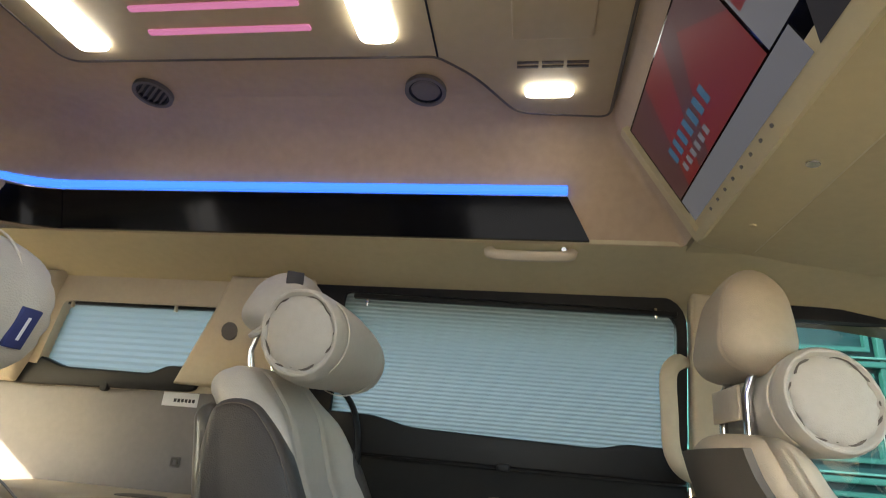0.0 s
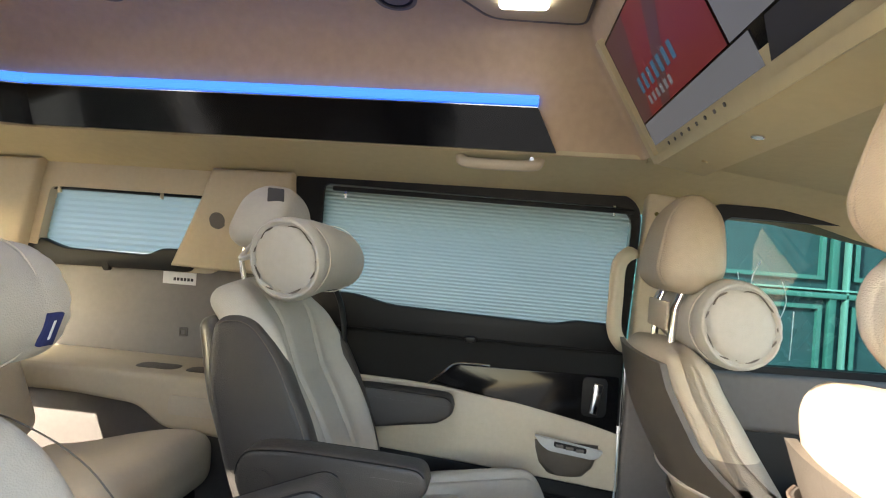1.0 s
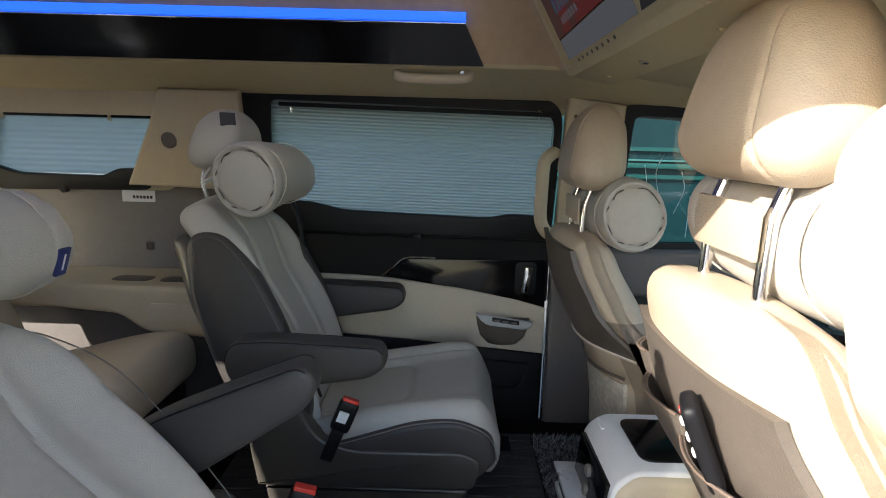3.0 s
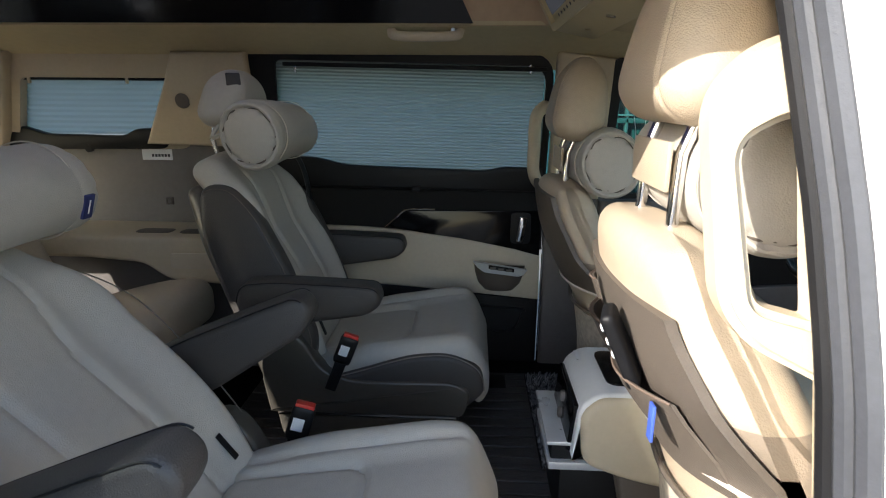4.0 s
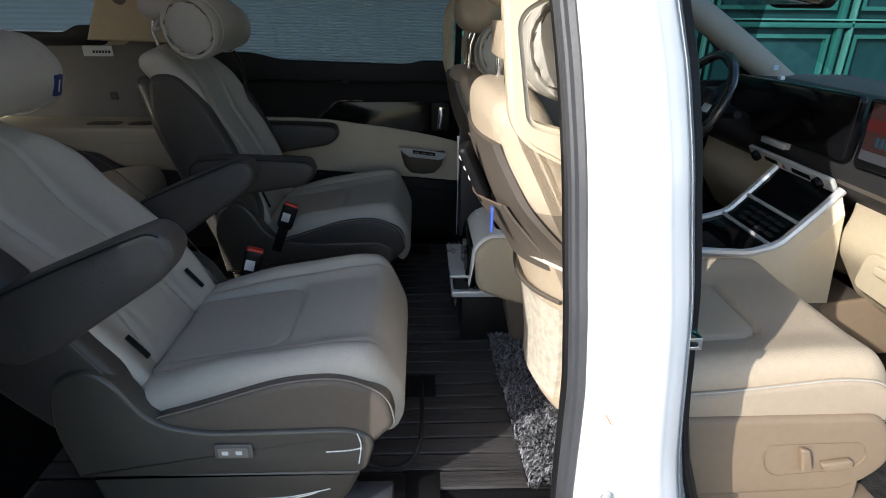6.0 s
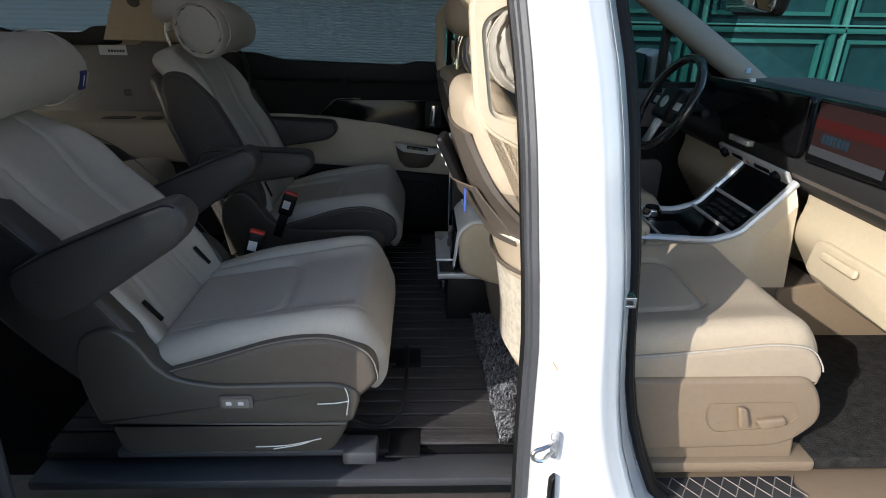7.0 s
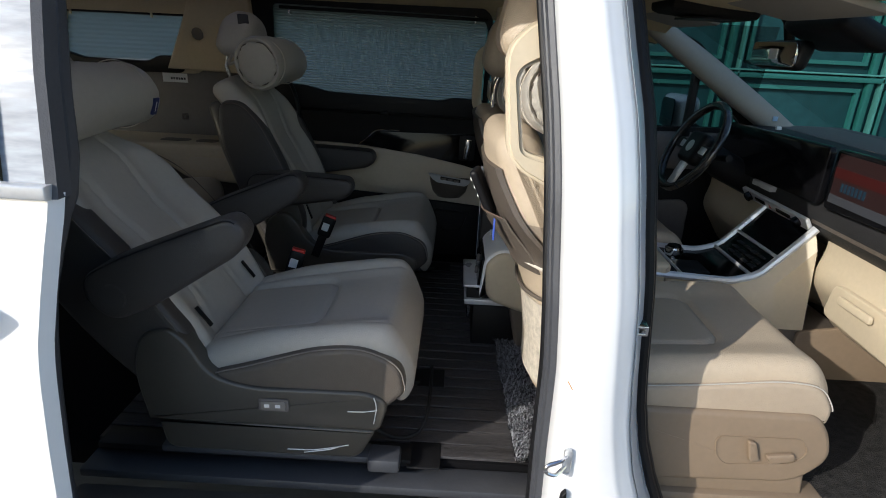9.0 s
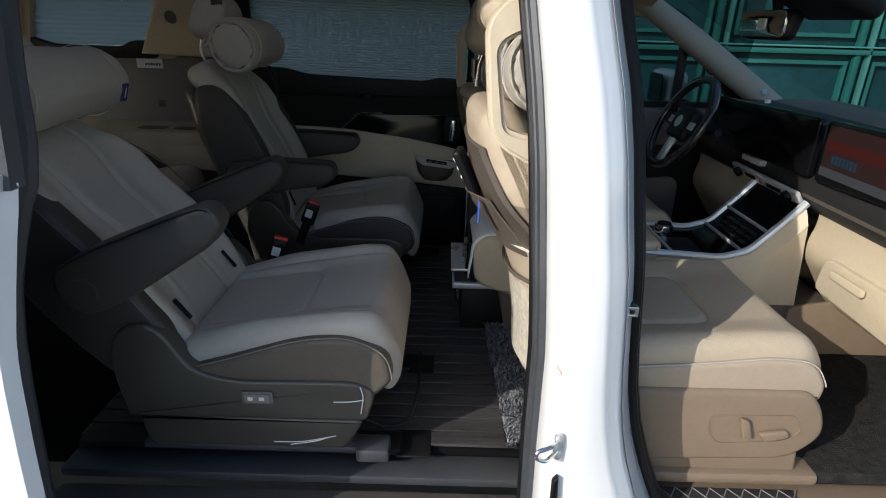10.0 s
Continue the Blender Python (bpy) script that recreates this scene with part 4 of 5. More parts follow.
part("tie", tube(spline([(-0.53, 0.29, 1.36), (-0.565, 0.285, 1.345), (-0.575, 0.32, 1.36), (-0.56, 0.37, 1.40)], 6), 0.006, 6), LEATHER, seat_l)


part("belt_guide", tube(spline([(-0.545, 0.655, 1.30), (-0.50, 0.69, 1.29), (-0.455, 0.695, 1.24), (-0.43, 0.69, 1.15), (-0.425, 0.68, 1.06)], 6), 0.012, 8, flat=0.5), BLACK, seat_l, "black belt guide loop")


def buckle(x, y, z, lean, label):
    b = thing("seat_belt_buckle", label, "belt buckle", (x, y, z - 0.12), "belt buckles")
    m = pose(x, y, z, 0, lean, 8)
    bm = pad(0.05, 0.026, 0.085, 0.009, (6, 5, 8))
    bm.transform(m @ pose(0, 0, -0.03))
    part("body", bm, BLACK, b)
    bm = box(-0.021, 0.021, -0.010, 0.010, 0.0, 0.018, 0.003)
    bm.transform(m)
    part("button", bm, RED, b, "red release button")
    bm = box(-0.017, 0.008, -0.0145, -0.0125, -0.045, -0.015, 0)
    bm.transform(m)
    part("sticker", bm, LABEL, b, "white sticker")
    bm = box(-0.016, 0.016, -0.005, 0.005, -0.16, -0.06, 0.003)
    bm.transform(m)
    part("strap", bm, BLACK, b)


buckle(-0.192, 0.195, 0.805, 22, "black belt buckle with a red button beside the seat")
buckle(-0.215, -0.165, 0.80, 18, "black belt buckle with a red button beside the seat")

# third row
t3 = thing("rear_bench", "cream leather third-row seat", "car seat", (-1.0, 0.36, Z0))
part("cushion", pad(0.52, 0.45, 0.16, 0.06, (24, 24, 10), lambda x, y, z: (x - 1.0, y + 0.38, z + 0.69 + 0.085 * ramp(-0.25, 0.2, x))), CREAM, t3)
part("backrest", pad(0.14, 0.45, 0.60, 0.06, (10, 20, 24), None, pose(-1.42, 0.36, 1.05, 0, -22, 0)), CREAM, t3)
part("base", box(-1.2, -0.76, 0.17, 0.55, Z0, 0.72, 0.03), BLACK, t3)


# ---- front seats ----
def front_seat(yc, label, low=0.0, lift=0.0, inboard=0.0):
    s = thing("bucket_seat", label, "car seat", (0.8, yc, Z0), "front seats")

    def cushion(x, y, z):
        a, u = abs(y), x
        top = ramp(-0.01, 0.05, z)
        dz = 0.014 * ramp(0.12, 0.22, a) * (1 - 0.7 * ramp(0.1, 0.25, u))
        sd = max(a - 0.135, u - 0.03)
        if a > 0.085 and u > -0.02:
            sd = math.hypot(a - 0.085, u + 0.02) - 0.05
        dz -= 0.010 * math.exp(-(sd / 0.007) ** 2)
        return (x + 0.925, y * (1 - 0.08 * ramp(0.18, 0.27, u)) + yc, z + 0.714 + 0.06 * (u + 0.25) - 0.06 * ramp(0.16, 0.27, u) ** 2 + dz * top)
    part("cushion", pad(0.54, 0.50, 0.13, 0.045, (70, 64, 12), cushion), FRONT, s, "cream leather cushion with stitched insert")
    for sd in (-1, 1):
        y1 = yc + sd * 0.262
        o = rounded([(0.66, 0.735, 0.02), (0.85, 0.748, 0.1), (1.05, 0.772, 0.1), (1.14, 0.762, 0.04), (1.178, 0.70, 0.03), (1.172, 0.66, 0.01), (0.66, 0.665, 0.01)], 0.03, 6)
        part("side_bolster", slab(o, min(y1, y1 - sd * 0.05), max(y1, y1 - sd * 0.05), "y", 0.014, 4), surface("leather_tan", (0.36, 0.29, 0.215), 0.5, 0.06, 5, 0.25, 420, cells=True) if sd == -1 and yc < 0 else CREAM, s, "tan side bolster")
        part("piping", tube([(x, y1 - sd * 0.004, z) for x, z in o[2:32]], 0.0018, 6), LEATHER, s)
        y2 = yc + sd * 0.275
        cover = rounded([(0.62, 0.69, 0.02), (1.14, 0.692, 0.03), (1.175, 0.65, 0.04), (1.20, 0.575, 0.04), (1.13, 0.50, 0.06), (0.64, 0.485, 0.05)], 0.03, 6)
        c = part("base_cover", slab(cover, min(y2, y2 - sd * 0.05), max(y2, y2 - sd * 0.05), "y", 0.014, 4), TAN, s, "tan plastic base cover")
        if sd * yc > 0:
            panel = rounded([(0.915, 0.628, 0.02), (1.12, 0.632, 0.03), (1.14, 0.59, 0.03), (1.11, 0.56, 0.02), (0.945, 0.545, 0.03), (0.92, 0.58, 0.02)], 0.02, 5)
            part("switch_panel", ring(panel, [(1.03 + (x - 1.03) * 0.975, 0.59 + (z - 0.59) * 0.94) for x, z in panel], min(y2, y2 + sd * 0.003), max(y2, y2 + sd * 0.003)), TAN, c)
            part("switch", slab(rounded([(0.985, 0.625), (1.005, 0.622), (1.022, 0.572), (1.0, 0.565)], 0.008, 3), min(y2, y2 + sd * 0.014), max(y2, y2 + sd * 0.014), "y", 0.004), TAN, c)
            part("switch", slab(rounded([(1.035, 0.585), (1.10, 0.595), (1.105, 0.575), (1.05, 0.562)], 0.008, 3), min(y2, y2 + sd * 0.014), max(y2, y2 + sd * 0.014), "y", 0.004), TAN, c)
    part("rail_cover", slab(rounded([(0.62, 0.49), (1.16, 0.525), (1.17, 0.44), (0.62, 0.42)], 0.01, 3), yc - 0.255, yc + 0.255, "y", 0.008), TAN, s)

    # backrest: the rear face follows a table of height and x
    yb = yc + inboard
    rear = [(0.55, 0.535), (0.70, 0.528), (0.85, 0.508), (0.95, 0.475), (1.05, 0.436), (1.15, 0.390), (1.25, 0.350), (1.32, 0.332)]

    def wrap(z):
        """How far the rear face turns forward at its side edges."""
        return 0.03 + 0.055 * ramp(1.16, 1.0, z)

    def back(x, y, z):
        zz = 0.94 + z
        drop = low * ramp(0.2, 0.8, (z + 0.38) / 0.76)
        t = (z + 0.38) / 0.76
        a = abs(y)
        wide = 1 - 0.20 * ramp(0.68, 1.0, t) ** 1.2
        cx = along(rear, zz) + 0.075 - 0.012 * ramp(0.75, 1.0, t)
        thick = 1.15 - 0.25 * ramp(0.6, 1, t)
        bow = -0.018 * ramp(0.25, 0.10, a) * (1 if x < 0 else 0) * ramp(0.97, 0.8, t)
        return (cx + x * thick + bow + (wrap(zz) if x < 0 else -0.01) * (a / 0.25) ** 2, y * wide + yb, zz - drop + 0.012 * math.cos(y * 7) * ramp(0.7, 1, t))
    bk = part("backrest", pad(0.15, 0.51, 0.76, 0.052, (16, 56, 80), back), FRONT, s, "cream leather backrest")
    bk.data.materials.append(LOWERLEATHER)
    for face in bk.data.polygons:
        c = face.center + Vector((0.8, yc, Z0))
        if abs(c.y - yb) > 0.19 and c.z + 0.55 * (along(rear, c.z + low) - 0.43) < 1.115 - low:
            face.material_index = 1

    def rear_face(y, z, out):
        t = (z - 0.56) / 0.76
        a = abs(y)
        cx = along(rear, z) + 0.075 - 0.012 * ramp(0.75, 1.0, t)
        thick = 1.15 - 0.25 * ramp(0.6, 1, t)
        drop = low * ramp(0.2, 0.8, t)
        return Vector((cx - 0.075 * thick - 0.018 * ramp(0.25, 0.10, a) * ramp(0.97, 0.8, t) + wrap(z) * (a / 0.25) ** 2 - out, y + yb, z - drop))

    def patch(zs, half, out, mat, name, label="", n=17):
        rows = []
        for z in zs:
            h = half(z)
            rows.append([rear_face(y, z, out) for y in np.linspace(-h, h, n)])
        rows = [r + [p + Vector((0.014, 0, 0)) for p in r[::-1]] for r in rows]
        return part(name, loft(rows), mat, bk, label)
    top = 1.245 if yc < 0 else 1.30
    patch(np.linspace(1.0, top, 20), lambda z: 0.248 - 0.05 * ramp(1.10, top, z), 0.006, BROWN, "back_panel", "taupe leather panel")
    part("panel_hem", tube([rear_face(y, 1.0, 0.007) for y in np.linspace(-0.248, 0.248, 21)], 0.004, 6), STITCH, bk, "pale stitched hem")
    NET = surface("net_cream", (0.50, 0.45, 0.37), 0.8, 0.35, 60, 1.0, 420)
    patch(np.linspace(0.62, 0.87, 10), lambda z: 0.15 + 0.10 * (z - 0.62), 0.010, NET, "net_pocket", "cream net pocket")
    pts = [rear_face(y, 0.88 + 0.02 * abs(y) / 0.2, 0.012) for y in np.linspace(-0.19, 0.19, 15)]
    part("pocket_hem", tube(pts, 0.005, 6), BROWN, bk)
    for dy in (-0.0715, 0.0715):
        part("headrest_post", tube([(0.40, yb + dy, 1.27 - low), (0.405, yb + dy, 1.38 + lift), (0.43, yb + dy, 1.45 + lift)], 0.0085, 12), CHROME, s, "chrome headrest post")
        part("post_collar", disc((0.40, yb + dy, 1.312 - low), (0, 0, 1), 0.018, 0.014, 16, 0.003), PALE, s)

    def head(x, y, z):
        t = (z + 0.105) / 0.21
        return (x * (1.05 - 0.35 * t * t - 0.05 * math.exp(-((abs(y) - 0.092) / 0.004) ** 2)) + 0.415 + 0.02 * t + 0.01 * math.cos(y * 8), y * (1.06 - 0.10 * t - 0.36 * max(0, t) ** 2.2) + yb, z + 1.52 + lift + 0.020 * math.cos(y * 11) * t)
    hr = part("headrest", pad(0.145, 0.285, 0.21, 0.066, (20, 80, 28), head), FRONT, s)
    part("strap", box(0.385, 0.392, yb - 0.078, yb + 0.078, 1.33 + lift, 1.395 + lift, 0.002), FRONT, s, "pillow strap round the posts")
    return s, rear_face


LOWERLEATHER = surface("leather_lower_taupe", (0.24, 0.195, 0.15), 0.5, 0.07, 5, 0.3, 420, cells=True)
FRONT = surface("leather_tan_cream", (0.44, 0.36, 0.265), 0.5, 0.07, 5, 0.3, 420, cells=True)
TAN = surface("plastic_tan", (0.21, 0.155, 0.105), 0.5, 0.07, 5, 0.15, 500)
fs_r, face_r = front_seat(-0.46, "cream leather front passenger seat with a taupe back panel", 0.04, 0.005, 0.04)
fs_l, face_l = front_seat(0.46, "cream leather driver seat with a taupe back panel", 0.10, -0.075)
pillow("neck_pillow", (0.495, -0.42, 1.36), 0.34, 0.088, "cream leather bolster pillow strapped to the front headrest", 0)
pillow("neck_pillow", (0.50, 0.44, 1.288), 0.36, 0.088, "cream leather bolster pillow strapped to the front headrest", 0)

# organiser with a remote control, hanging behind the passenger seat
org = thing("seat_organiser", "brown leather pocket organiser hanging on the seat back", "organiser", (0.40, -0.44, 0.98))
for k, (ya, yb, zt, o) in enumerate(((-0.29, -0.225, 1.19, 0.022), (-0.43, -0.29, 1.155, 0.034), (-0.60, -0.43, 1.125, 0.04))):
    rows = []
    for z in np.linspace(1.0 - 0.012 * k, zt, 6):
        r = [face_r(y + 0.42, z, o * (0.35 + 0.65 * ramp(0.98, zt, z)) * (0.5 + 0.5 * math.sin(math.pi * t))) for t, y in zip(np.linspace(0, 1, 9), np.linspace(yb, ya, 9))]
        rows.append(r + [p + Vector((0.006, 0, 0)) for p in r[::-1]])
    pk = part("pocket", loft(rows), BROWN, org)
    part("hem", tube([p[:] for p in rows[-1][:9]], 0.0022, 6), surface("edge_brown", (0.12, 0.085, 0.065), 0.6, 0.1, 20), pk)
rm = thing("remote_control", "black remote control with red and grey buttons", "remote control", (0.36, -0.535, 1.06))
m = pose(0.343, -0.522, 1.128, 12, -22, -22)
bm = pad(0.02, 0.045, 0.12, 0.008, (5, 8, 16))
bm.transform(m)
part("body", bm, BLACK, rm)
for j in range(3):
    for k in range(2):
        bm = disc((-0.011, -0.010 + 0.02 * k, 0.04 - 0.022 * j), (-1, 0, 0), 0.006, 0.004, 10, 0.001)
        bm.transform(m)
        part("button", bm, RED if (j, k) == (0, 1) else LABEL, rm)
bk_ = thing("blue_booklet", "blue and white booklet in the organiser pocket", "booklet", (0.41, -0.585, 1.0))
part("cover", box(0.368, 0.372, -0.597, -0.58, 1.03, 1.08, 0.001), surface("blue_card", (0.05, 0.10, 0.45), 0.5, 0.1, 20), bk_)

# ---- centre console, rear end ----
con = thing("centre_console", "cream centre console with white top and black rear vents", "console", (0.6, 0.03, Z0))
side = rounded([(0.388, 0.775, 0.03), (0.432, 0.815, 0.02), (1.0, 0.812, 0.02), (1.0, 0.52, 0.02), (0.52, 0.60, 0.06), (0.398, 0.645, 0.04)], 0.02, 5)
part("body", slab(side, -0.105, 0.175, "y", 0.02, 4), BEIGE, con)
part("lower_body", slab(rounded([(0.47, 0.66), (1.0, 0.62), (1.0, 0.44), (0.52, 0.44)], 0.03, 4), -0.09, 0.16, "y", 0.015), BROWN, con)
top = [(0.388, 0.79, 0.03), (0.43, 0.822, 0.02), (0.64, 0.824, 0.02), (0.64, 0.805, 0.004), (0.44, 0.803, 0.01), (0.405, 0.77, 0.01), (0.385, 0.64, 0.02), (0.375, 0.66, 0.02)]
part("white_trim", slab(rounded(top, 0.01, 5), -0.092, 0.162, "y", 0.008, 3), PALE, con, "white plastic trim")
part("vent_panel", slab(rounded([(0.378, 0.782), (0.366, 0.665), (0.390, 0.655), (0.41, 0.775)], 0.006, 3), -0.074, 0.146, "y", 0.004), GLOSS, con, "black vent panel")
for z in (0.70, 0.745):
    part("dial", disc((0.374 - (0.775 - z) * 0.08, 0.035, z), (-1, 0, 0.05), 0.014, 0.012, 16), TRIMGREY, con)
part("tray", slab(quad(0.455, 0.62, -0.055, 0.125, 0.03), 0.820, 0.8275, "z", 0.002), GLOSS, con, "gloss black lid")
part("sticker", box(0.412, 0.438, 0.10, 0.15, 0.8105, 0.8145, 0, m=None), LABEL, con, "small white sticker")
drw = thing("console_drawer", "black pull-out drawer with silver edges", "drawer", (0.42, 0.05, 0.56))
part("box", box(0.335, 0.52, -0.06, 0.16, 0.60, 0.676, 0.005), BLACK, drw)
part("upper_edge", box(0.322, 0.47, -0.075, 0.17, 0.676, 0.686, 0.003), SILVER, drw, "silver edge")
part("lower_edge", box(0.328, 0.47, -0.075, 0.17, 0.612, 0.632, 0.003), SILVER, drw, "silver edge")
part("plinth", box(0.36, 0.52, -0.05, 0.15, Z0, 0.60, 0.006), BLACK, drw)

# ---- floor: planks, mat, rails, sill ----
WOOD = surface("dark_plank", (0.047, 0.044, 0.045), 0.38, 0.75, 6, 0.9, 50, stretch=(0.7, 10, 10))
fl = thing("plank_floor", "dark grey-brown wood plank flooring", "flooring", (0.3, -0.2, Z0), kind="structure")
random.seed(3)
y = -0.655
while y < 0.70:
    w = 0.0535
    part("plank", box(-0.62, 0.75, y + 0.0028, y + w - 0.0028, Z0 + 0.001, Z0 + 0.009 + random.uniform(0, 0.001), 0.002, 1), WOOD, fl)
    y += w
FUR = surface("fur_grey", (0.22, 0.225, 0.235), 0.9, 0.85, 26, 0.5, 300)
rug = thing("fur_mat", "grey and white tufted fur floor mat", "mat", (0.6, -0.35, Z0))
mo = [(0.468, -0.665), (0.80, -0.665), (0.80, -0.04), (0.62, -0.02), (0.60, -0.10), (0.545, -0.11), (0.535, -0.05), (0.445, -0.045)]
part("backing", slab(rounded(mo, 0.02, 3), Z0 + 0.009, Z0 + 0.016, "z", 0.002), BLACK, rug)
mo2 = [(0.345, 0.14), (0.80, 0.14), (0.80, 0.72), (0.345, 0.72)]


def fur(x0, x1, y0, y1, count, keep):
    """Many short bent tufts."""
    vs, fs = [], []
    rng = random.Random(9)
    for _ in range(count):
        x, yy = rng.uniform(x0, x1), rng.uniform(y0, y1)
        if not keep(x, yy):
            continue
        a, ln, w = rng.uniform(0, 6.28), rng.uniform(0.012, 0.026), rng.uniform(0.0012, 0.0028)
        sway = 0.7 * noise.noise(Vector((x * 14, yy * 14, 0)))
        dx, dy = math.cos(a) * 0.008 + sway * 0.018, math.sin(a) * 0.008 - 0.006 + 0.5 * sway * 0.018
        b, i = Z0 + 0.014, len(vs)
        px, py = -math.sin(a) * w, math.cos(a) * w
        vs += [(x - px, yy - py, b), (x + px, yy + py, b), (x + dx * 0.5 + px * 0.8, yy + dy * 0.5 + py * 0.8, b + ln * 0.7), (x + dx * 0.5 - px * 0.8, yy + dy * 0.5 - py * 0.8, b + ln * 0.7), (x + dx * 1.3, yy + dy * 1.3, b + ln)]
        fs += [(i, i + 1, i + 2, i + 3), (i + 3, i + 2, i + 4)]
    bm = bmesh.new()
    made = [bm.verts.new(v) for v in vs]
    for q_ in fs:
        bm.faces.new([made[j] for j in q_])
    return bm


FURHAIR = surface("fur_strand", (0.30, 0.305, 0.32), 0.8, 0.0, 5)
n_, l_ = FURHAIR.node_tree.nodes, FURHAIR.node_tree.links
geo, rp = n_.new("ShaderNodeNewGeometry"), n_.new("ShaderNodeValToRGB")
rp.color_ramp.elements[0].color, rp.color_ramp.elements[1].color = (0.02, 0.022, 0.027, 1), (0.40, 0.41, 0.44, 1)
rp.color_ramp.elements[0].position, rp.color_ramp.elements[1].position = 0.15, 0.95
l_.new(geo.outputs["Random Per Island"], rp.inputs[0])
l_.new(rp.outputs[0], n_["Principled BSDF"].inputs["Base Color"])
hair = part("fur", fur(0.45, 0.80, -0.66, -0.03, 26000, lambda x, y: x > 0.447 + 0.022 * (-0.045 - y) / 0.62 and not (0.54 < x < 0.61 and y > -0.11)), FURHAIR, rug, "tufted grey fur")
hair["kind"] = "stuff"
rug2 = thing("fur_mat", "grey and white tufted fur floor mat", "mat", (0.6, 0.43, Z0))
part("backing", slab(rounded(mo2, 0.02, 3), Z0 + 0.009, Z0 + 0.016, "z", 0.002), BLACK, rug2)
hair = part("fur", fur(0.35, 0.62, 0.145, 0.70, 9000, lambda x, y: True), FURHAIR, rug2, "tufted grey fur")
hair["kind"] = "stuff"

rail = thing("seat_rail", "black steel seat rail with a grey end cap", "seat rail", (-0.1, -0.66, Z0), "seat rails")
part("channel", box(-0.60, 0.20, -0.69, -0.62, Z0 + 0.002, Z0 + 0.022, 0.004), BLACK, rail)
part("slider", box(-0.42, 0.10, -0.715, -0.66, 0.468, 0.486, 0.004), RUBBER, rail, "dark grey slider bar")
part("end_cap", box(0.095, 0.175, -0.73, -0.665, 0.452, 0.490, 0.008), RUBBER, rail, "grey plastic end cap")
part("end_plate", box(0.19, 0.275, -0.70, -0.60, Z0 + 0.004, Z0 + 0.012, 0.004), BLACK, rail)
rail2 = copy_thing(rail, pose(-0.1, -0.30, Z0))
copy_thing(rail, pose(-0.1, 0.65, Z0))
lever = thing("adjust_lever", "thin black steel seat adjusting lever", "lever", (0.15, -0.45, Z0))
part("bar", tube(spline([(0.10, -0.62, 0.50), (0.16, -0.62, 0.475), (0.215, -0.60, 0.485), (0.235, -0.55, 0.53), (0.235, -0.35, 0.53)], 6), 0.005, 8), BLACK, lever)

sill = thing("door_sill", "grey-brown ribbed plastic step below the sliding door", "door sill", (0, -0.8, 0.3), kind="structure")
part("upper_lip", box(-0.62, 0.52, -0.745, -0.662, 0.40, 0.425, 0.006), RUBBER, sill, "dark sill lip")
part("step", box(-0.62, 0.52, -0.93, -0.745, 0.34, 0.385, 0.008), SCUFF, sill)
for k in range(4):
    part("rib", box(-0.20, 0.45, -0.80 - 0.028 * k, -0.79 - 0.028 * k, 0.384, 0.389, 0.002), SCUFF, sill)
part("outer_sill", box(-0.62, 0.52, -0.97, -0.93, 0.25, 0.375, 0.01), WHITE, sill, "white painted outer sill")

# ---- right side of the body ----
YOUT = [(0.2, -0.91), (0.45, -0.93), (0.87, -0.934), (1.0, -0.925), (1.2, -0.89), (1.35, -0.852), (1.45, -0.822), (1.55, -0.79), (1.75, -0.71)]
BR = [(0.2, 0.51), (0.45, 0.503), (0.65, 0.498), (0.85, 0.496), (0.95, 0.490), (1.05, 0.483), (1.15, 0.477), (1.25, 0.470), (1.35, 0.460), (1.45, 0.447), (1.6, 0.428), (1.75, 0.405)]
BF = [(0.2, 0.93), (0.36, 0.835), (0.45, 0.745), (0.55, 0.703), (0.65, 0.670), (0.75, 0.649), (0.85, 0.637), (0.95, 0.630), (1.05, 0.623), (1.15, 0.612), (1.25, 0.603), (1.35, 0.590), (1.45, 0.570), (1.6, 0.545), (1.75, 0.52)]
bp = thing("door_pillar", "white painted door pillar with dark rubber seals", "door pillar", (0.58, -0.85, 0.2), kind="structure")


def section(z, pts):
    """Points of the pillar at height z: each measured forward from the rear edge or the front edge, and inward from the outer skin."""
    return [((along(BR, z) if k == "r" else along(BF, z)) + d, along(YOUT, z) + e, z) for k, d, e in pts]


ZP = np.linspace(0.2, 1.74, 50)
part("panel", loft([section(z, (("r", 0.002, 0.165), ("r", 0.0, 0.072), ("r", 0.005, 0.03), ("r", 0.013, 0.010), ("r", 0.026, 0.001), ("r", 0.048, -0.002), ("f", -0.050, -0.002), ("f", -0.038, 0.004), ("f", -0.030, 0.012), ("f", -0.012, 0.018), ("f", 0.0, 0.035), ("f", 0.004, 0.165))) for z in ZP]), WHITE, bp)
part("front_flange", loft([section(z, (("f", 0.001, 0.030), ("f", 0.022, 0.070), ("f", 0.036, 0.112), ("f", 0.030, 0.15), ("f", 0.0, 0.15))) for z in ZP]), SILVERPAINT, bp, "pale painted door flange")
for d, e, r, mt in ((-0.003, 0.082, 0.0125, RUBBER), (-0.009, 0.103, 0.012, RUBBER), (-0.017, 0.122, 0.009, BLACK)):
    part("rear_seal", tube([section(z, (("r", d, e),))[0] for z in np.linspace(0.40, 1.70, 40)], r, 8), mt, bp, "grey rubber door seal")
for d, e, r in ((0.045, 0.125, 0.013), (0.056, 0.146, 0.012)):
    part("front_seal", tube([section(z, (("f", d, e),))[0] for z in np.linspace(0.33, 1.70, 44)], r, 8), BLACK, bp, "black rubber door seal")
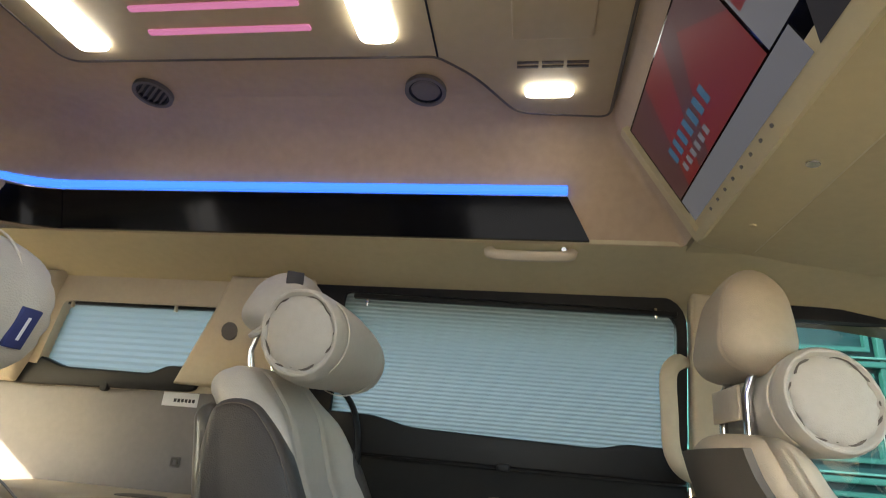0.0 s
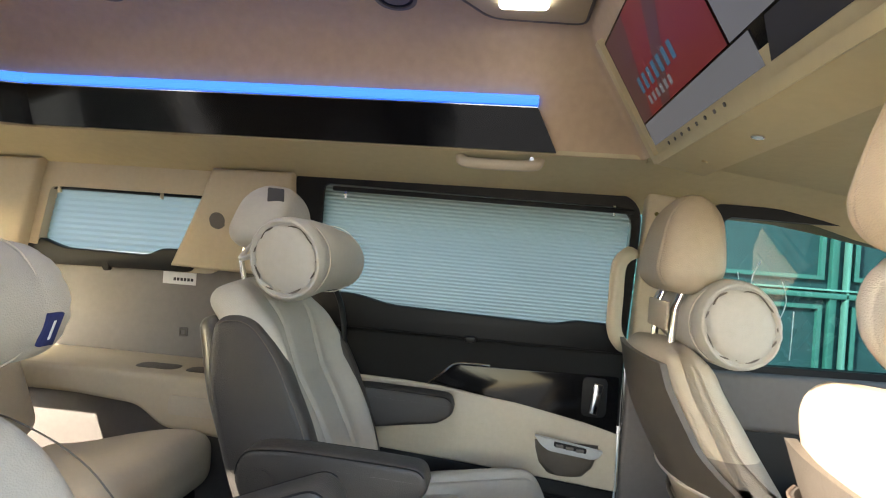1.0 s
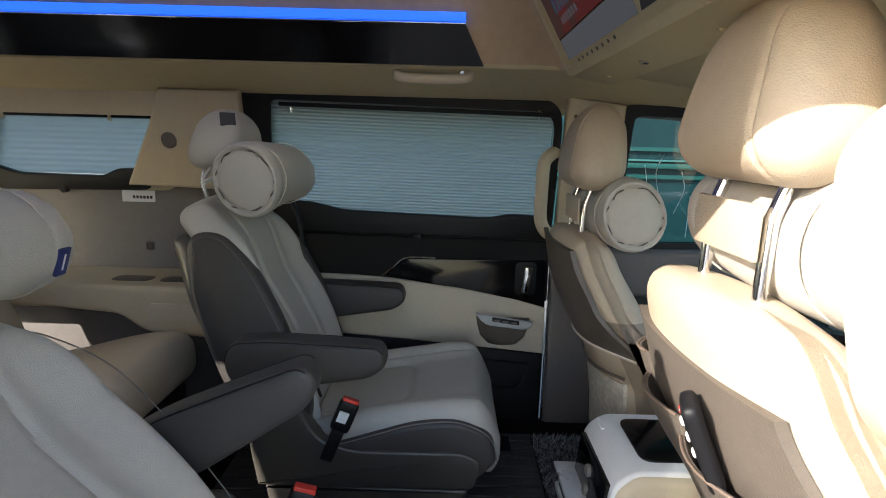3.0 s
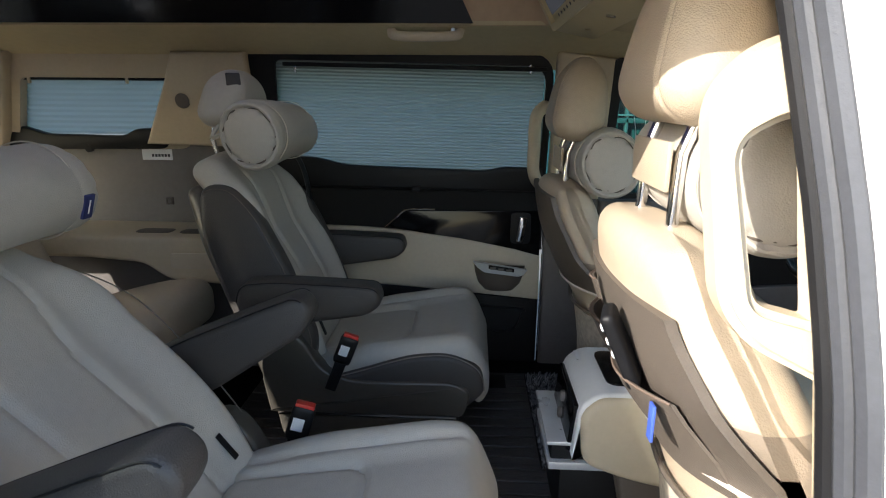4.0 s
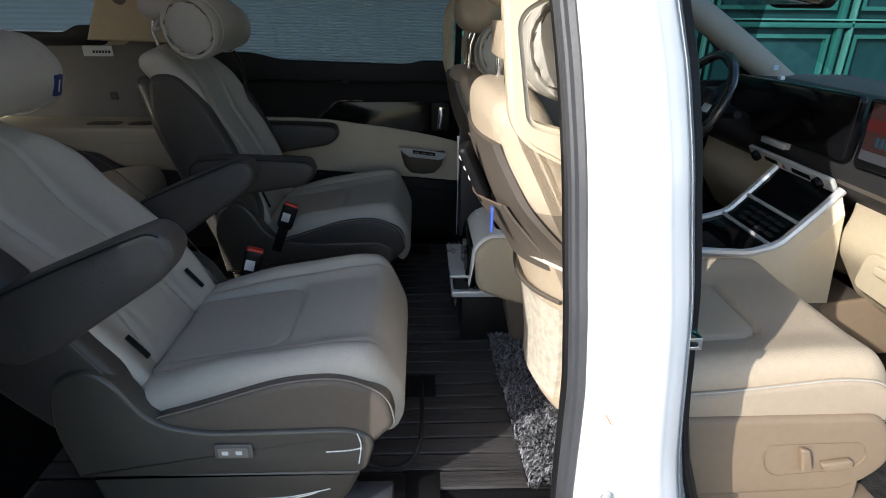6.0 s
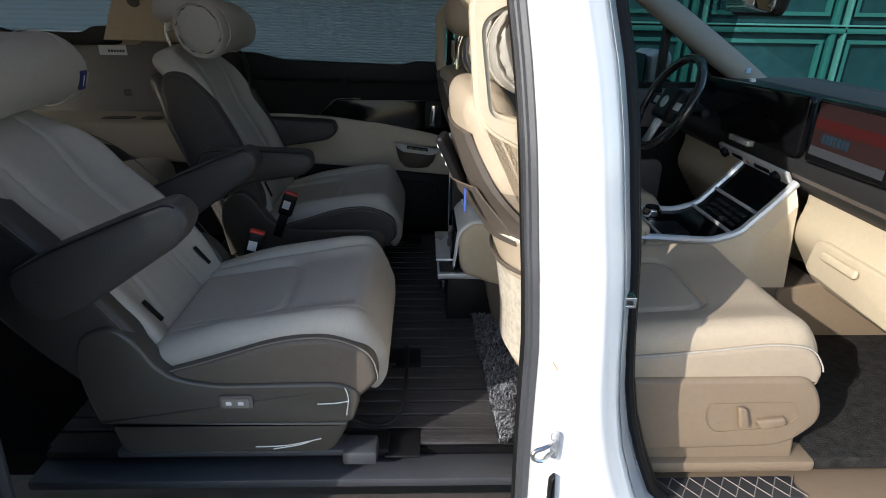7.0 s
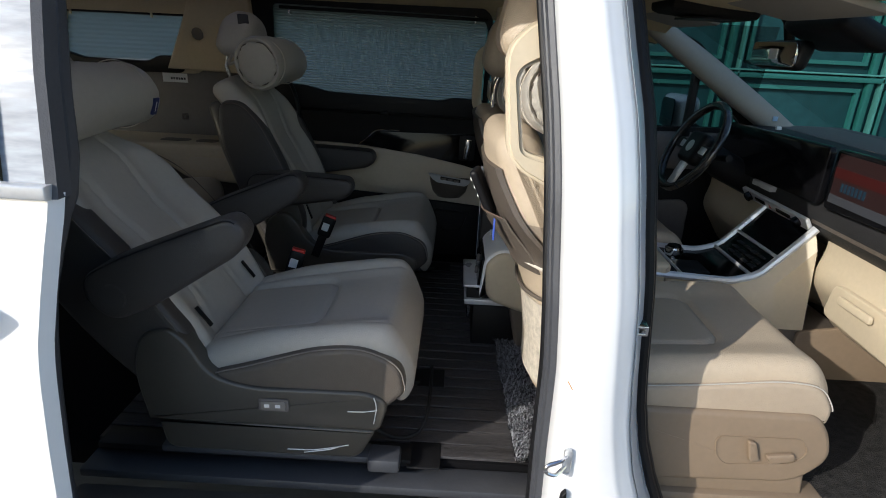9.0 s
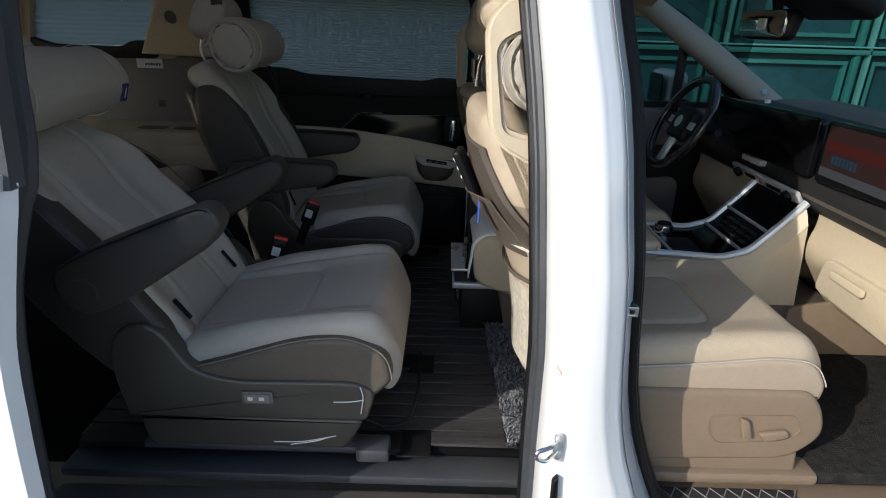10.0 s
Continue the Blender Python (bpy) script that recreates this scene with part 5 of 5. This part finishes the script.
part("inner_trim", loft([section(z, (("r", 0.004, 0.135), ("f", 0.05, 0.155), ("f", 0.045, 0.235), ("r", 0.035, 0.235))) for z in np.linspace(0.44, 1.68, 20)]), BEIGE, bp, "cream inner pillar trim")
clip = part("check_clip", box(0.624, 0.652, -0.888, -0.852, 0.970, 0.976, 0.002), CHROME, bp, "chrome clip")
part("clip_bar", box(0.624, 0.652, -0.888, -0.852, 0.955, 0.961, 0.002), CHROME, clip)
part("clip_end", box(0.648, 0.654, -0.888, -0.852, 0.955, 0.976, 0.002), CHROME, clip)
stk = part("striker_plate", box(0.515, 0.532, -0.943, -0.934, 0.668, 0.728, 0.007), SILVER, bp, "silver striker plate")
part("striker_loop", tube(spline([(0.522, -0.938, 0.712), (0.505, -0.960, 0.714), (0.481, -0.967, 0.708), (0.479, -0.967, 0.694), (0.498, -0.963, 0.684), (0.522, -0.938, 0.686)], 5), 0.0042, 8), CHROME, stk)
part("lower_latch", slab(rounded([(0.520, 0.615), (0.531, 0.628), (0.535, 0.560), (0.521, 0.550)], 0.005, 3), -0.945, -0.931, "y", 0.003), BLACK, bp, "black lower latch")
part("scratch", tube([(0.504, -0.9355, 0.878), (0.511, -0.9365, 0.866), (0.5145, -0.9365, 0.860)], 0.0011, 5), surface("orange_scratch", (0.6, 0.25, 0.06), 0.6, 0.1, 40), bp, "small orange scratch")

# rear edge of the sliding door's opening
YREAR = [(0.2, -0.93), (0.45, -0.955), (0.9, -0.955), (1.15, -0.93), (1.35, -0.865), (1.55, -0.79), (1.75, -0.72)]
CE = [(0.30, -0.50), (0.55, -0.505), (0.80, -0.485), (1.0, -0.462), (1.08, -0.44), (1.18, -0.408), (1.25, -0.408), (1.35, -0.425), (1.55, -0.452), (1.70, -0.47)]
cp = thing("rear_body_side", "white painted rear body side with a dark door seal", "car body", (-1.3, -0.9, 0.2), kind="structure")
zs = np.linspace(0.30, 1.70, 44)
part("seal", tube([(along(CE, z), along(YREAR, z) + 0.02, z) for z in zs], 0.019, 8), RUBBER, cp, "grey rubber door seal")
part("inner_seal", tube([(along(CE, z) - 0.035, along(YREAR, z) + 0.06, z) for z in zs], 0.012, 8), BLACK, cp)
part("jamb", loft([[(along(CE, z), along(YREAR, z) + 0.01, z), (along(CE, z) - 0.03, along(YREAR, z) + 0.06, z), (along(CE, z) - 0.125, along(YREAR, z) + 0.17, z), (along(CE, z) - 0.17, along(YREAR, z) + 0.17, z), (along(CE, z) - 0.04, along(YREAR, z) + 0.01, z)] for z in zs]), BLACK, cp, "black trimmed door jamb")
part("latch", box(-0.53, -0.515, -0.90, -0.875, 0.74, 1.02, 0.004), SILVER, cp, "pale steel edge of the jamb")
part("lower_side", loft([[(x, -0.955, 0.25), (x, -0.955, 1.12), (x, -0.93, 1.16), (x, -0.86, 1.16), (x, -0.86, 0.25)] for x in (-2.2, -0.56)]), WHITE, cp)
part("rear_post", loft([[(-2.2, along(YREAR, z), z), (-1.75, along(YREAR, z), z), (-1.75, along(YREAR, z) + 0.08, z), (-2.2, along(YREAR, z) + 0.08, z)] for z in np.linspace(1.12, 1.70, 8)]), WHITE, cp)
# Pillar cover extended rearward, out of view, as an added block against the sun.
part("pillar_sun_block", loft([[(-1.56, along(YREAR, z) + 0.01, z), (-0.50, along(YREAR, z) + 0.01, z), (-0.66, along(YREAR, z) + 0.12, z), (-1.56, along(YREAR, z) + 0.12, z)] for z in np.linspace(1.12, 1.70, 8)]), BEIGE, cp, "cream rear pillar cover")
part("inner_lower", box(-2.15, -0.66, -0.86, -0.76, 0.42, 1.14, 0.02), TRIMGREY, cp, "grey inner trim")

sd_ = thing("sliding_door", "white sliding door standing open with its window and handle", "car door", (-1.0, -1.05, 0.3))
DE = [(0.28, -0.372), (0.55, -0.368), (0.80, -0.350), (1.0, -0.331), (1.08, -0.316), (1.18, -0.295), (1.22, -0.288)]
DY = [(0.28, -1.09), (0.6, -1.115), (0.95, -1.12), (1.18, -1.10), (1.22, -1.09)]
part("panel", loft([[(along(DE, z), along(DY, z) + 0.02, z), (along(DE, z) - 0.012, along(DY, z), z), (-1.55, along(DY, z), z), (-1.55, along(DY, z) + 0.06, z), (along(DE, z) - 0.055, along(DY, z) + 0.06, z)] for z in np.linspace(0.28, 1.232, 26)]), WHITE, sd_)
part("belt_strip", slab([(-1.55, 1.235), (-0.297, 1.225), (-0.297, 1.246), (-1.55, 1.256)], -1.10, -1.078, "y", 0.004), SILVER, sd_, "bright belt line strip")
PX = [(1.22, -0.288), (1.5, -0.324), (1.62, -0.340)]
DG = [(1.225, -1.086), (1.4, -1.033), (1.62, -0.945)]
part("window_post", loft([[(along(PX, z) + x, along(DG, z) + e, z) for x, e in ((0.0, 0.0), (-0.014, -0.004), (-0.014, 0.03), (0.0, 0.03))] for z in np.linspace(1.225, 1.62, 8)]), RUBBER, sd_, "dark window post")
WRINKLE = surface("reflecting_film", (0.30, 0.33, 0.37), 0.12, 0.5, 2.2, 0.8, 9, coat=0.5, stretch=(0.6, 1, 3.0))
part("window", loft([[(along(PX, z) + x, along(DG, z) + 0.006, z) for z in np.linspace(1.23, 1.62, 10)] for x in (-0.082, -0.05, -0.015)], caps=False, closed=False), WRINKLE, sd_, "grey window edge with wrinkled clear film")
part("window_glass", loft([[(x, along(DG, z) + 0.008, z) for z in np.linspace(1.23, 1.62, 10)] for x in (-1.5, -0.35)], caps=False, closed=False), PRIVACY, sd_, "dark privacy glass")
# White sheet puts the window's bright reflection into colour.
part("white_reflection", loft([[(along(PX, z) + x, along(DG, z) - 0.002, z) for z in np.linspace(1.24, 1.62, 10)] for x in (-0.22, -0.08)], caps=False, closed=False), LABEL, sd_, "white sheet painted for the bright reflection in the window")
part("handle", slab(rounded([(-0.62, 1.06, 0.01), (-0.415, 1.072, 0.01), (-0.398, 1.06, 0.01), (-0.43, 1.025, 0.02), (-0.62, 1.015, 0.01)], 0.02, 4), -1.145, -1.12, "y", 0.006), SILVERPAINT, sd_, "pale painted door handle")

# front door opening: sill and foot space
fsl = thing("front_door_sill", "tan plastic sill beside the front seat", "door sill", (1.1, -0.8, 0.3), kind="structure")
part("step", box(0.80, 1.9, -0.90, -0.70, 0.34, 0.405, 0.01), TAN, fsl)
part("outer_sill", box(0.72, 2.0, -0.965, -0.90, 0.24, 0.40, 0.015), WHITE, fsl)
part("inner_step", box(0.62, 1.22, -0.735, -0.66, 0.42, 0.455, 0.012), TAN, fsl)
QUILT = surface("quilted_mat", (0.03, 0.031, 0.034), 0.5, 0.2, 12, 0.3, 200)
qm = thing("quilted_mat", "black quilted mat with pale diamond stitching", "mat", (1.0, -0.7, 0.4))
part("sheet", box(0.78, 1.16, -0.80, -0.735, 0.404, 0.412, 0.003), QUILT, qm)
for k in range(9):
    x = 0.79 + 0.042 * k
    for a, b in ((0, 0.042), (0.042, 0)):
        part("stitch", tube([(x + a, -0.797, 0.4125), (x + b, -0.738, 0.4125)], 0.0014, 5), QUARTER, qm)
fm = thing("front_floor_mat", "dark grey coil floor mat before the passenger seat", "mat", (1.5, -0.4, 0.41))
part("sheet", slab(rounded([(1.13, -0.72), (1.95, -0.72), (1.95, -0.05), (1.13, -0.05)], 0.05, 5), 0.418, Z0 + 0.012, "z", 0.004), COIL, fm)

# ---- dashboard ----
dash = thing("dashboard", "black and cream dashboard with wide displays", "dashboard", (1.6, 0, 0.6))
DASHTOP = surface("dash_black", (0.016, 0.016, 0.017), 0.6, 0.2, 5, 0.3, 400)
prof = rounded([(1.42, 1.01, 0.03), (1.47, 1.135, 0.05), (1.60, 1.175, 0.06), (2.0, 1.15, 0.03), (2.0, 0.80, 0.03), (1.55, 0.86, 0.05), (1.43, 0.95, 0.03)], 0.03, 6)
part("upper", slab(prof, -0.80, 0.82, "y", 0.03, 4), DASHTOP, dash)
part("grey_edge", box(1.70, 2.02, -0.80, 0.82, 1.150, 1.172, 0.006), TRIMGREY, dash)
low = rounded([(1.455, 0.985, 0.02), (1.47, 0.90, 0.05), (1.44, 0.80, 0.05), (1.56, 0.62, 0.04), (1.85, 0.52, 0.02), (1.95, 0.98, 0.02)], 0.03, 6)
part("lower_passenger", slab(low, -0.80, -0.10, "y", 0.02, 4), BEIGE, dash, "cream lower dashboard with glove box")
part("lower_driver", slab(low, 0.16, 0.80, "y", 0.02, 4), BEIGE, dash)
part("wood_strip", box(1.425, 1.46, -0.80, -0.06, 0.965, 1.01, 0.008), BROWN, dash, "brown trim strip")
gb = slab(rounded([(-0.74, 0.83), (-0.24, 0.83), (-0.22, 0.72), (-0.70, 0.70)], 0.03, 4), 1.42, 1.47, "x", 0.006)
gb.transform(pose(0.014, 0, 0, 0, 0, 0))
part("glove_box", gb, BEIGE, dash, "cream glove box lid")
part("glove_handle", slab(quad(-0.44, -0.30, 0.79, 0.815, 0.01), 1.412, 1.424, "x", 0.003), BEIGE, dash)
disp = part("cluster_display", slab(rounded([(0.63, 1.02), (-0.10, 1.035), (-0.10, 1.215), (0.60, 1.20)], 0.02, 5), 1.40, 1.425, "x", 0.006), GLOSS, dash, "black instrument display, switched off")
nav = part("nav_display", slab(rounded([(-0.13, 1.035), (-0.46, 1.045), (-0.46, 1.22), (-0.13, 1.215)], 0.015, 5), 1.405, 1.43, "x", 0.005), GLOSS, dash)
for (ya, yb, za, zb, mt, o) in ((-0.15, -0.44, 1.06, 1.205, SC_DARK, 0), (-0.15, -0.44, 1.135, 1.165, SC_RED, 0.001), (-0.15, -0.44, 1.06, 1.085, SC_WHITE, 0.001)):
    part("picture", box(1.402 - o, 1.4035 - o, yb, ya, za, zb, 0), mt, nav)
for k in range(7):
    part("bar", box(1.3995, 1.401, -0.30 + 0.016 * k, -0.29 + 0.016 * k, 1.10, 1.125, 0), SC_SKY, nav)
part("side_vent", box(1.40, 1.43, 0.17, 0.30, 1.005, 1.025, 0.004), SILVER, dash, "silver vent tongue")
part("dash_sensor", box(1.62, 1.64, 0.62, 0.64, 1.17, 1.185, 0.003), LABEL, dash)

stack = thing("centre_stack", "gloss black centre stack framed in silver", "console", (1.2, 0.05, 0.6))


def stack_line(t):
    """The top line of the console, rising into the dashboard."""
    pts = [(0.80, 0.776), (0.95, 0.772), (1.20, 0.759), (1.285, 0.785), (1.37, 0.88), (1.43, 0.952)]
    d = np.concatenate([[0], np.cumsum([math.dist(a, b) for a, b in zip(pts, pts[1:])])])
    return float(np.interp(t * d[-1], d, [p[0] for p in pts])), float(np.interp(t * d[-1], d, [p[1] for p in pts]))


TS = np.linspace(0, 1, 25)
part("black_top", loft([[(x, y, z + e) for y, e in ((-0.085, 0), (0.20, 0.0), (0.20, -0.03), (-0.085, -0.03))] for x, z in map(stack_line, TS)]), GLOSS, stack)
for y in (-0.095, 0.205):
    part("silver_rim", tube([(x, y, z + 0.002) for x, z in map(stack_line, TS)], 0.013, 8), SILVER, stack, "silver rim")
for t in (0.34, 0.66, 0.80):
    x, z = stack_line(t)
    part("cross_bar", tube([(x, -0.09, z + 0.004), (x, 0.20, z + 0.004)], 0.006, 8), SILVER, stack)
part("side", loft([[(x, -0.098, z - 0.01), (x, -0.13, z - 0.06), (x + 0.02, -0.14, 0.60), (x + 0.02, -0.10, 0.60)] for x, z in map(stack_line, TS)]), BEIGE, stack, "cream console side")
part("side_left", loft([[(x, 0.21, z - 0.01), (x, 0.24, z - 0.06), (x + 0.02, 0.24, 0.60), (x + 0.02, 0.20, 0.60)] for x, z in map(stack_line, TS)]), BEIGE, stack)
part("lower_side", box(0.85, 1.60, -0.15, 0.23, Z0, 0.62, 0.02), BROWN, stack, "brown lower console")
for k in range(4):
    for j in range(3):
        x, z = stack_line(0.70 + 0.03 * j)
        part("key", box(x - 0.008, x + 0.008, -0.05 + 0.05 * k, -0.012 + 0.05 * k, z + 0.001, z + 0.007, 0.002), DASHTOP, stack)
part("cup_tray", box(0.98, 1.15, -0.06, 0.06, 0.765, 0.772, 0.005), BLACK, stack)
kn = part("gear_dial", disc((1.08, 0.11, 0.785), (0, 0, 1), 0.032, 0.035, 24, 0.006), CHROME, stack, "chrome gear dial")
part("dial_top", disc((1.08, 0.11, 0.805), (0, 0, 1), 0.024, 0.006, 24, 0.002), GLOSS, kn)
# silver control strip with hazard triangle
m = pose(1.415, 0.14, 0.962, 0, -32, 0)
bm = box(-0.008, 0.008, -0.22, 0.22, -0.022, 0.022, 0.005)
bm.transform(m)
st = part("control_strip", bm, SILVER, stack, "silver control strip")
for y in (-0.165, 0.165):
    bm = disc((-0.014, y, 0), (-1, 0, 0), 0.018, 0.022, 20, 0.003)
    bm.transform(m)
    part("knob", bm, GLOSS, st)
for y0, y1 in ((-0.12, -0.03), (0.05, 0.12)):
    bm = box(-0.0105, -0.0075, y0, y1, -0.008, 0.008, 0.001)
    bm.transform(m)
    part("key", bm, GLOSS, st)
bm = bmesh.new()
bm.faces.new([bm.verts.new(m @ Vector((-0.0112, 0.01 + 0.014 * math.cos(a), 0.014 * math.sin(a)))) for a in (math.pi / 2, math.pi * 7 / 6, math.pi * 11 / 6)])
part("hazard_mark", bm, RED, st, "red hazard triangle", smooth=0)

# steering wheel
sw = thing("steering_wheel", "black steering wheel wrapped in clear film", "steering wheel", (1.2, 0.42, 0.9))
m = pose(1.20, 0.42, 1.115, 0, -64, 0)
FILMED = surface("wheel_black", (0.018, 0.018, 0.019), 0.25, 0.4, 14, 0.5, 60, coat=0.5)
pts = [m @ Vector((0.178 * math.cos(a), 0.185 * math.sin(a), 0)) for a in np.linspace(0, 2 * math.pi, 49)[:-1]]
part("rim", tube(pts, 0.0165, 10, closed=True), FILMED, sw)
bm = pad(0.13, 0.15, 0.05, 0.022, (10, 12, 5))
bm.transform(m @ pose(0, 0, -0.015))
hub = part("hub", bm, BLACK, sw)
bm = disc((0, 0, 0.011), (0, 0, 1), 0.024, 0.004, 24, 0.001)
bm.transform(m)
part("emblem", bm, SILVER, hub)
for a, w, mt in ((90, 0.045, SILVER), (-90, 0.045, SILVER), (180, 0.05, SILVER)):
    bm = box(0.055, 0.172, -w / 2, w / 2, -0.018, -0.004, 0.005)
    bm.transform(m @ pose(0, 0, 0, 0, 0, a))
    part("spoke", bm, BLACK if a != 180 else mt, sw)
    bm = box(0.065, 0.12, -w / 2 + 0.008, w / 2 - 0.008, -0.004, 0.0, 0.002)
    bm.transform(m @ pose(0, 0, 0, 0, 0, a))
    part("spoke_keys", bm, SILVER, sw, "silver wheel keys")
bm = tube([(0, 0, -0.03), (0, 0, -0.28)], 0.055, 16)
bm.transform(m)
part("column", bm, BLACK, sw)
for s_ in (-1, 1):
    bm = tube([(0, 0.05 * s_, -0.07), (0.02, 0.19 * s_, -0.06)], [0.010, 0.014], 8)
    bm.transform(m)
    part("stalk", bm, BLACK, sw)

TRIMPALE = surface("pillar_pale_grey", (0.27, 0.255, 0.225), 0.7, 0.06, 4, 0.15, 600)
# windscreen, front pillars, mirrors
ws = thing("windscreen", "sloping windscreen with cream pillar covers", "windscreen", (1.5, 0, 1.1), kind="structure")
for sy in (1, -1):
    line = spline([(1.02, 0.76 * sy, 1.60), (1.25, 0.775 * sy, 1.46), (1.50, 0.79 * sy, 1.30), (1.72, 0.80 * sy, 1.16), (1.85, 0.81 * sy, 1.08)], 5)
    # Driver's cover is a darker grey copy, with that side's shade in its colour.
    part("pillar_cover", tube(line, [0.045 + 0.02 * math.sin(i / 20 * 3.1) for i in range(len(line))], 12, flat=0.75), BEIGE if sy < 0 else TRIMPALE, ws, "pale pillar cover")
part("glass", loft([[(1.14 + 0.06, y, 1.60), (1.55, y, 1.40), (2.05, y, 1.12)] for y in np.linspace(-0.78, 0.78, 5)], caps=False, closed=False), SCREENGLASS, ws)
part("badge", box(1.655, 1.675, 0.735, 0.742, 1.195, 1.215, 0.001), surface("pale_blue_badge", (0.35, 0.5, 0.65), 0.5, 0.05, 9), ws)
rv = thing("rear_view_mirror", "black rear-view mirror with a white sticker", "mirror", (1.27, 0, 1.4))
part("shell", pad(0.05, 0.25, 0.085, 0.022, (6, 16, 8), None, pose(1.255, 0.02, 1.468, 0, 14, 0)), BLACK, rv)
part("glass", slab(quad(-0.11, 0.15, 1.435, 1.505, 0.02), 1.222, 1.229, "x", 0.001), surface("mirror_glass", (0.7, 0.7, 0.7), 0.03, 0.02, 9, metal=1.0), rv)
part("stem", tube([(1.27, 0.02, 1.49), (1.25, 0.02, 1.56), (1.22, 0.02, 1.60)], 0.015, 8), BLACK, rv)
part("sticker", box(1.2195, 1.2215, -0.01, 0.035, 1.455, 1.485, 0), LABEL, rv, "white sticker")
part("camera_box", pad(0.16, 0.30, 0.06, 0.025, (8, 12, 6), None, pose(1.30, -0.14, 1.535, 0, 25, 0)), BLACK, rv)
ohc = thing("overhead_console", "grey overhead console with a lit map lamp", "overhead console", (1.0, 0, 1.56))
part("body", pad(0.26, 0.22, 0.05, 0.02, (10, 10, 5), None, pose(0.99, 0.02, 1.588, 0, 5, 0)), DARKTRIM, ohc)
part("tray", slab(quad(0.93, 1.06, -0.06, 0.10, 0.02), 1.556, 1.562, "z", 0.002), BLACK, ohc)
part("lamp", disc((1.06, -0.03, 1.562), (0, 0, -1), 0.012, 0.006, 16, 0.001), glow("warm_lamp", (1.0, 0.55, 0.25), 4.0), ohc, "warm lit map lamp")
vis = thing("sun_visor", "grey-cream sun visor folded up", "sun visor", (0.98, 0.4, 1.55), "sun visors")
part("board", pad(0.18, 0.40, 0.022, 0.010, (8, 12, 4), None, pose(1.05, 0.43, 1.578, 0, 12, 0)), TRIMPALE, vis)
copy_thing(vis, pose(0.98, -0.42, 1.55))
wm = thing("wing_mirror", "white wing mirror outside the driver window", "wing mirror", (1.4, 1.05, 1.1))
part("shell", pad(0.10, 0.22, 0.17, 0.04, (8, 10, 10), None, pose(1.36, 1.05, 1.185, 0, 0, 12)), WHITE, wm)
part("glass", slab(quad(0.96, 1.13, 1.115, 1.25, 0.03), 1.296, 1.302, "x", 0.001), DEEP, wm)
part("arm", tube([(1.40, 0.97, 1.12), (1.44, 0.90, 1.09)], 0.03, 8), BLACK, wm)
kick = thing("footwell_panel", "tan carpeted footwell panel below the dashboard", "footwell", (1.6, -0.3, 0.45), kind="structure")
part("panel", slab(rounded([(1.42, 0.62), (1.9, 0.70), (1.9, 0.44), (1.42, 0.44)], 0.02, 3), -0.165, -0.150, "y", 0.003), TAN, kick)
part("firewall", box(1.88, 1.95, -0.80, 0.82, 0.42, 0.90, 0.02), TAN, kick)
part("driver_firewall", box(1.60, 1.64, 0.25, 0.82, 0.42, 0.85, 0.02), BLACK, kick)
part("speaker", slab(rounded([(1.14, 0.52), (1.40, 0.52), (1.40, 0.80), (1.14, 0.78)], 0.06, 6), WY - 0.045, WY - 0.02, "y", 0.006), TRIMGREY, f, "grey speaker grille in the door")
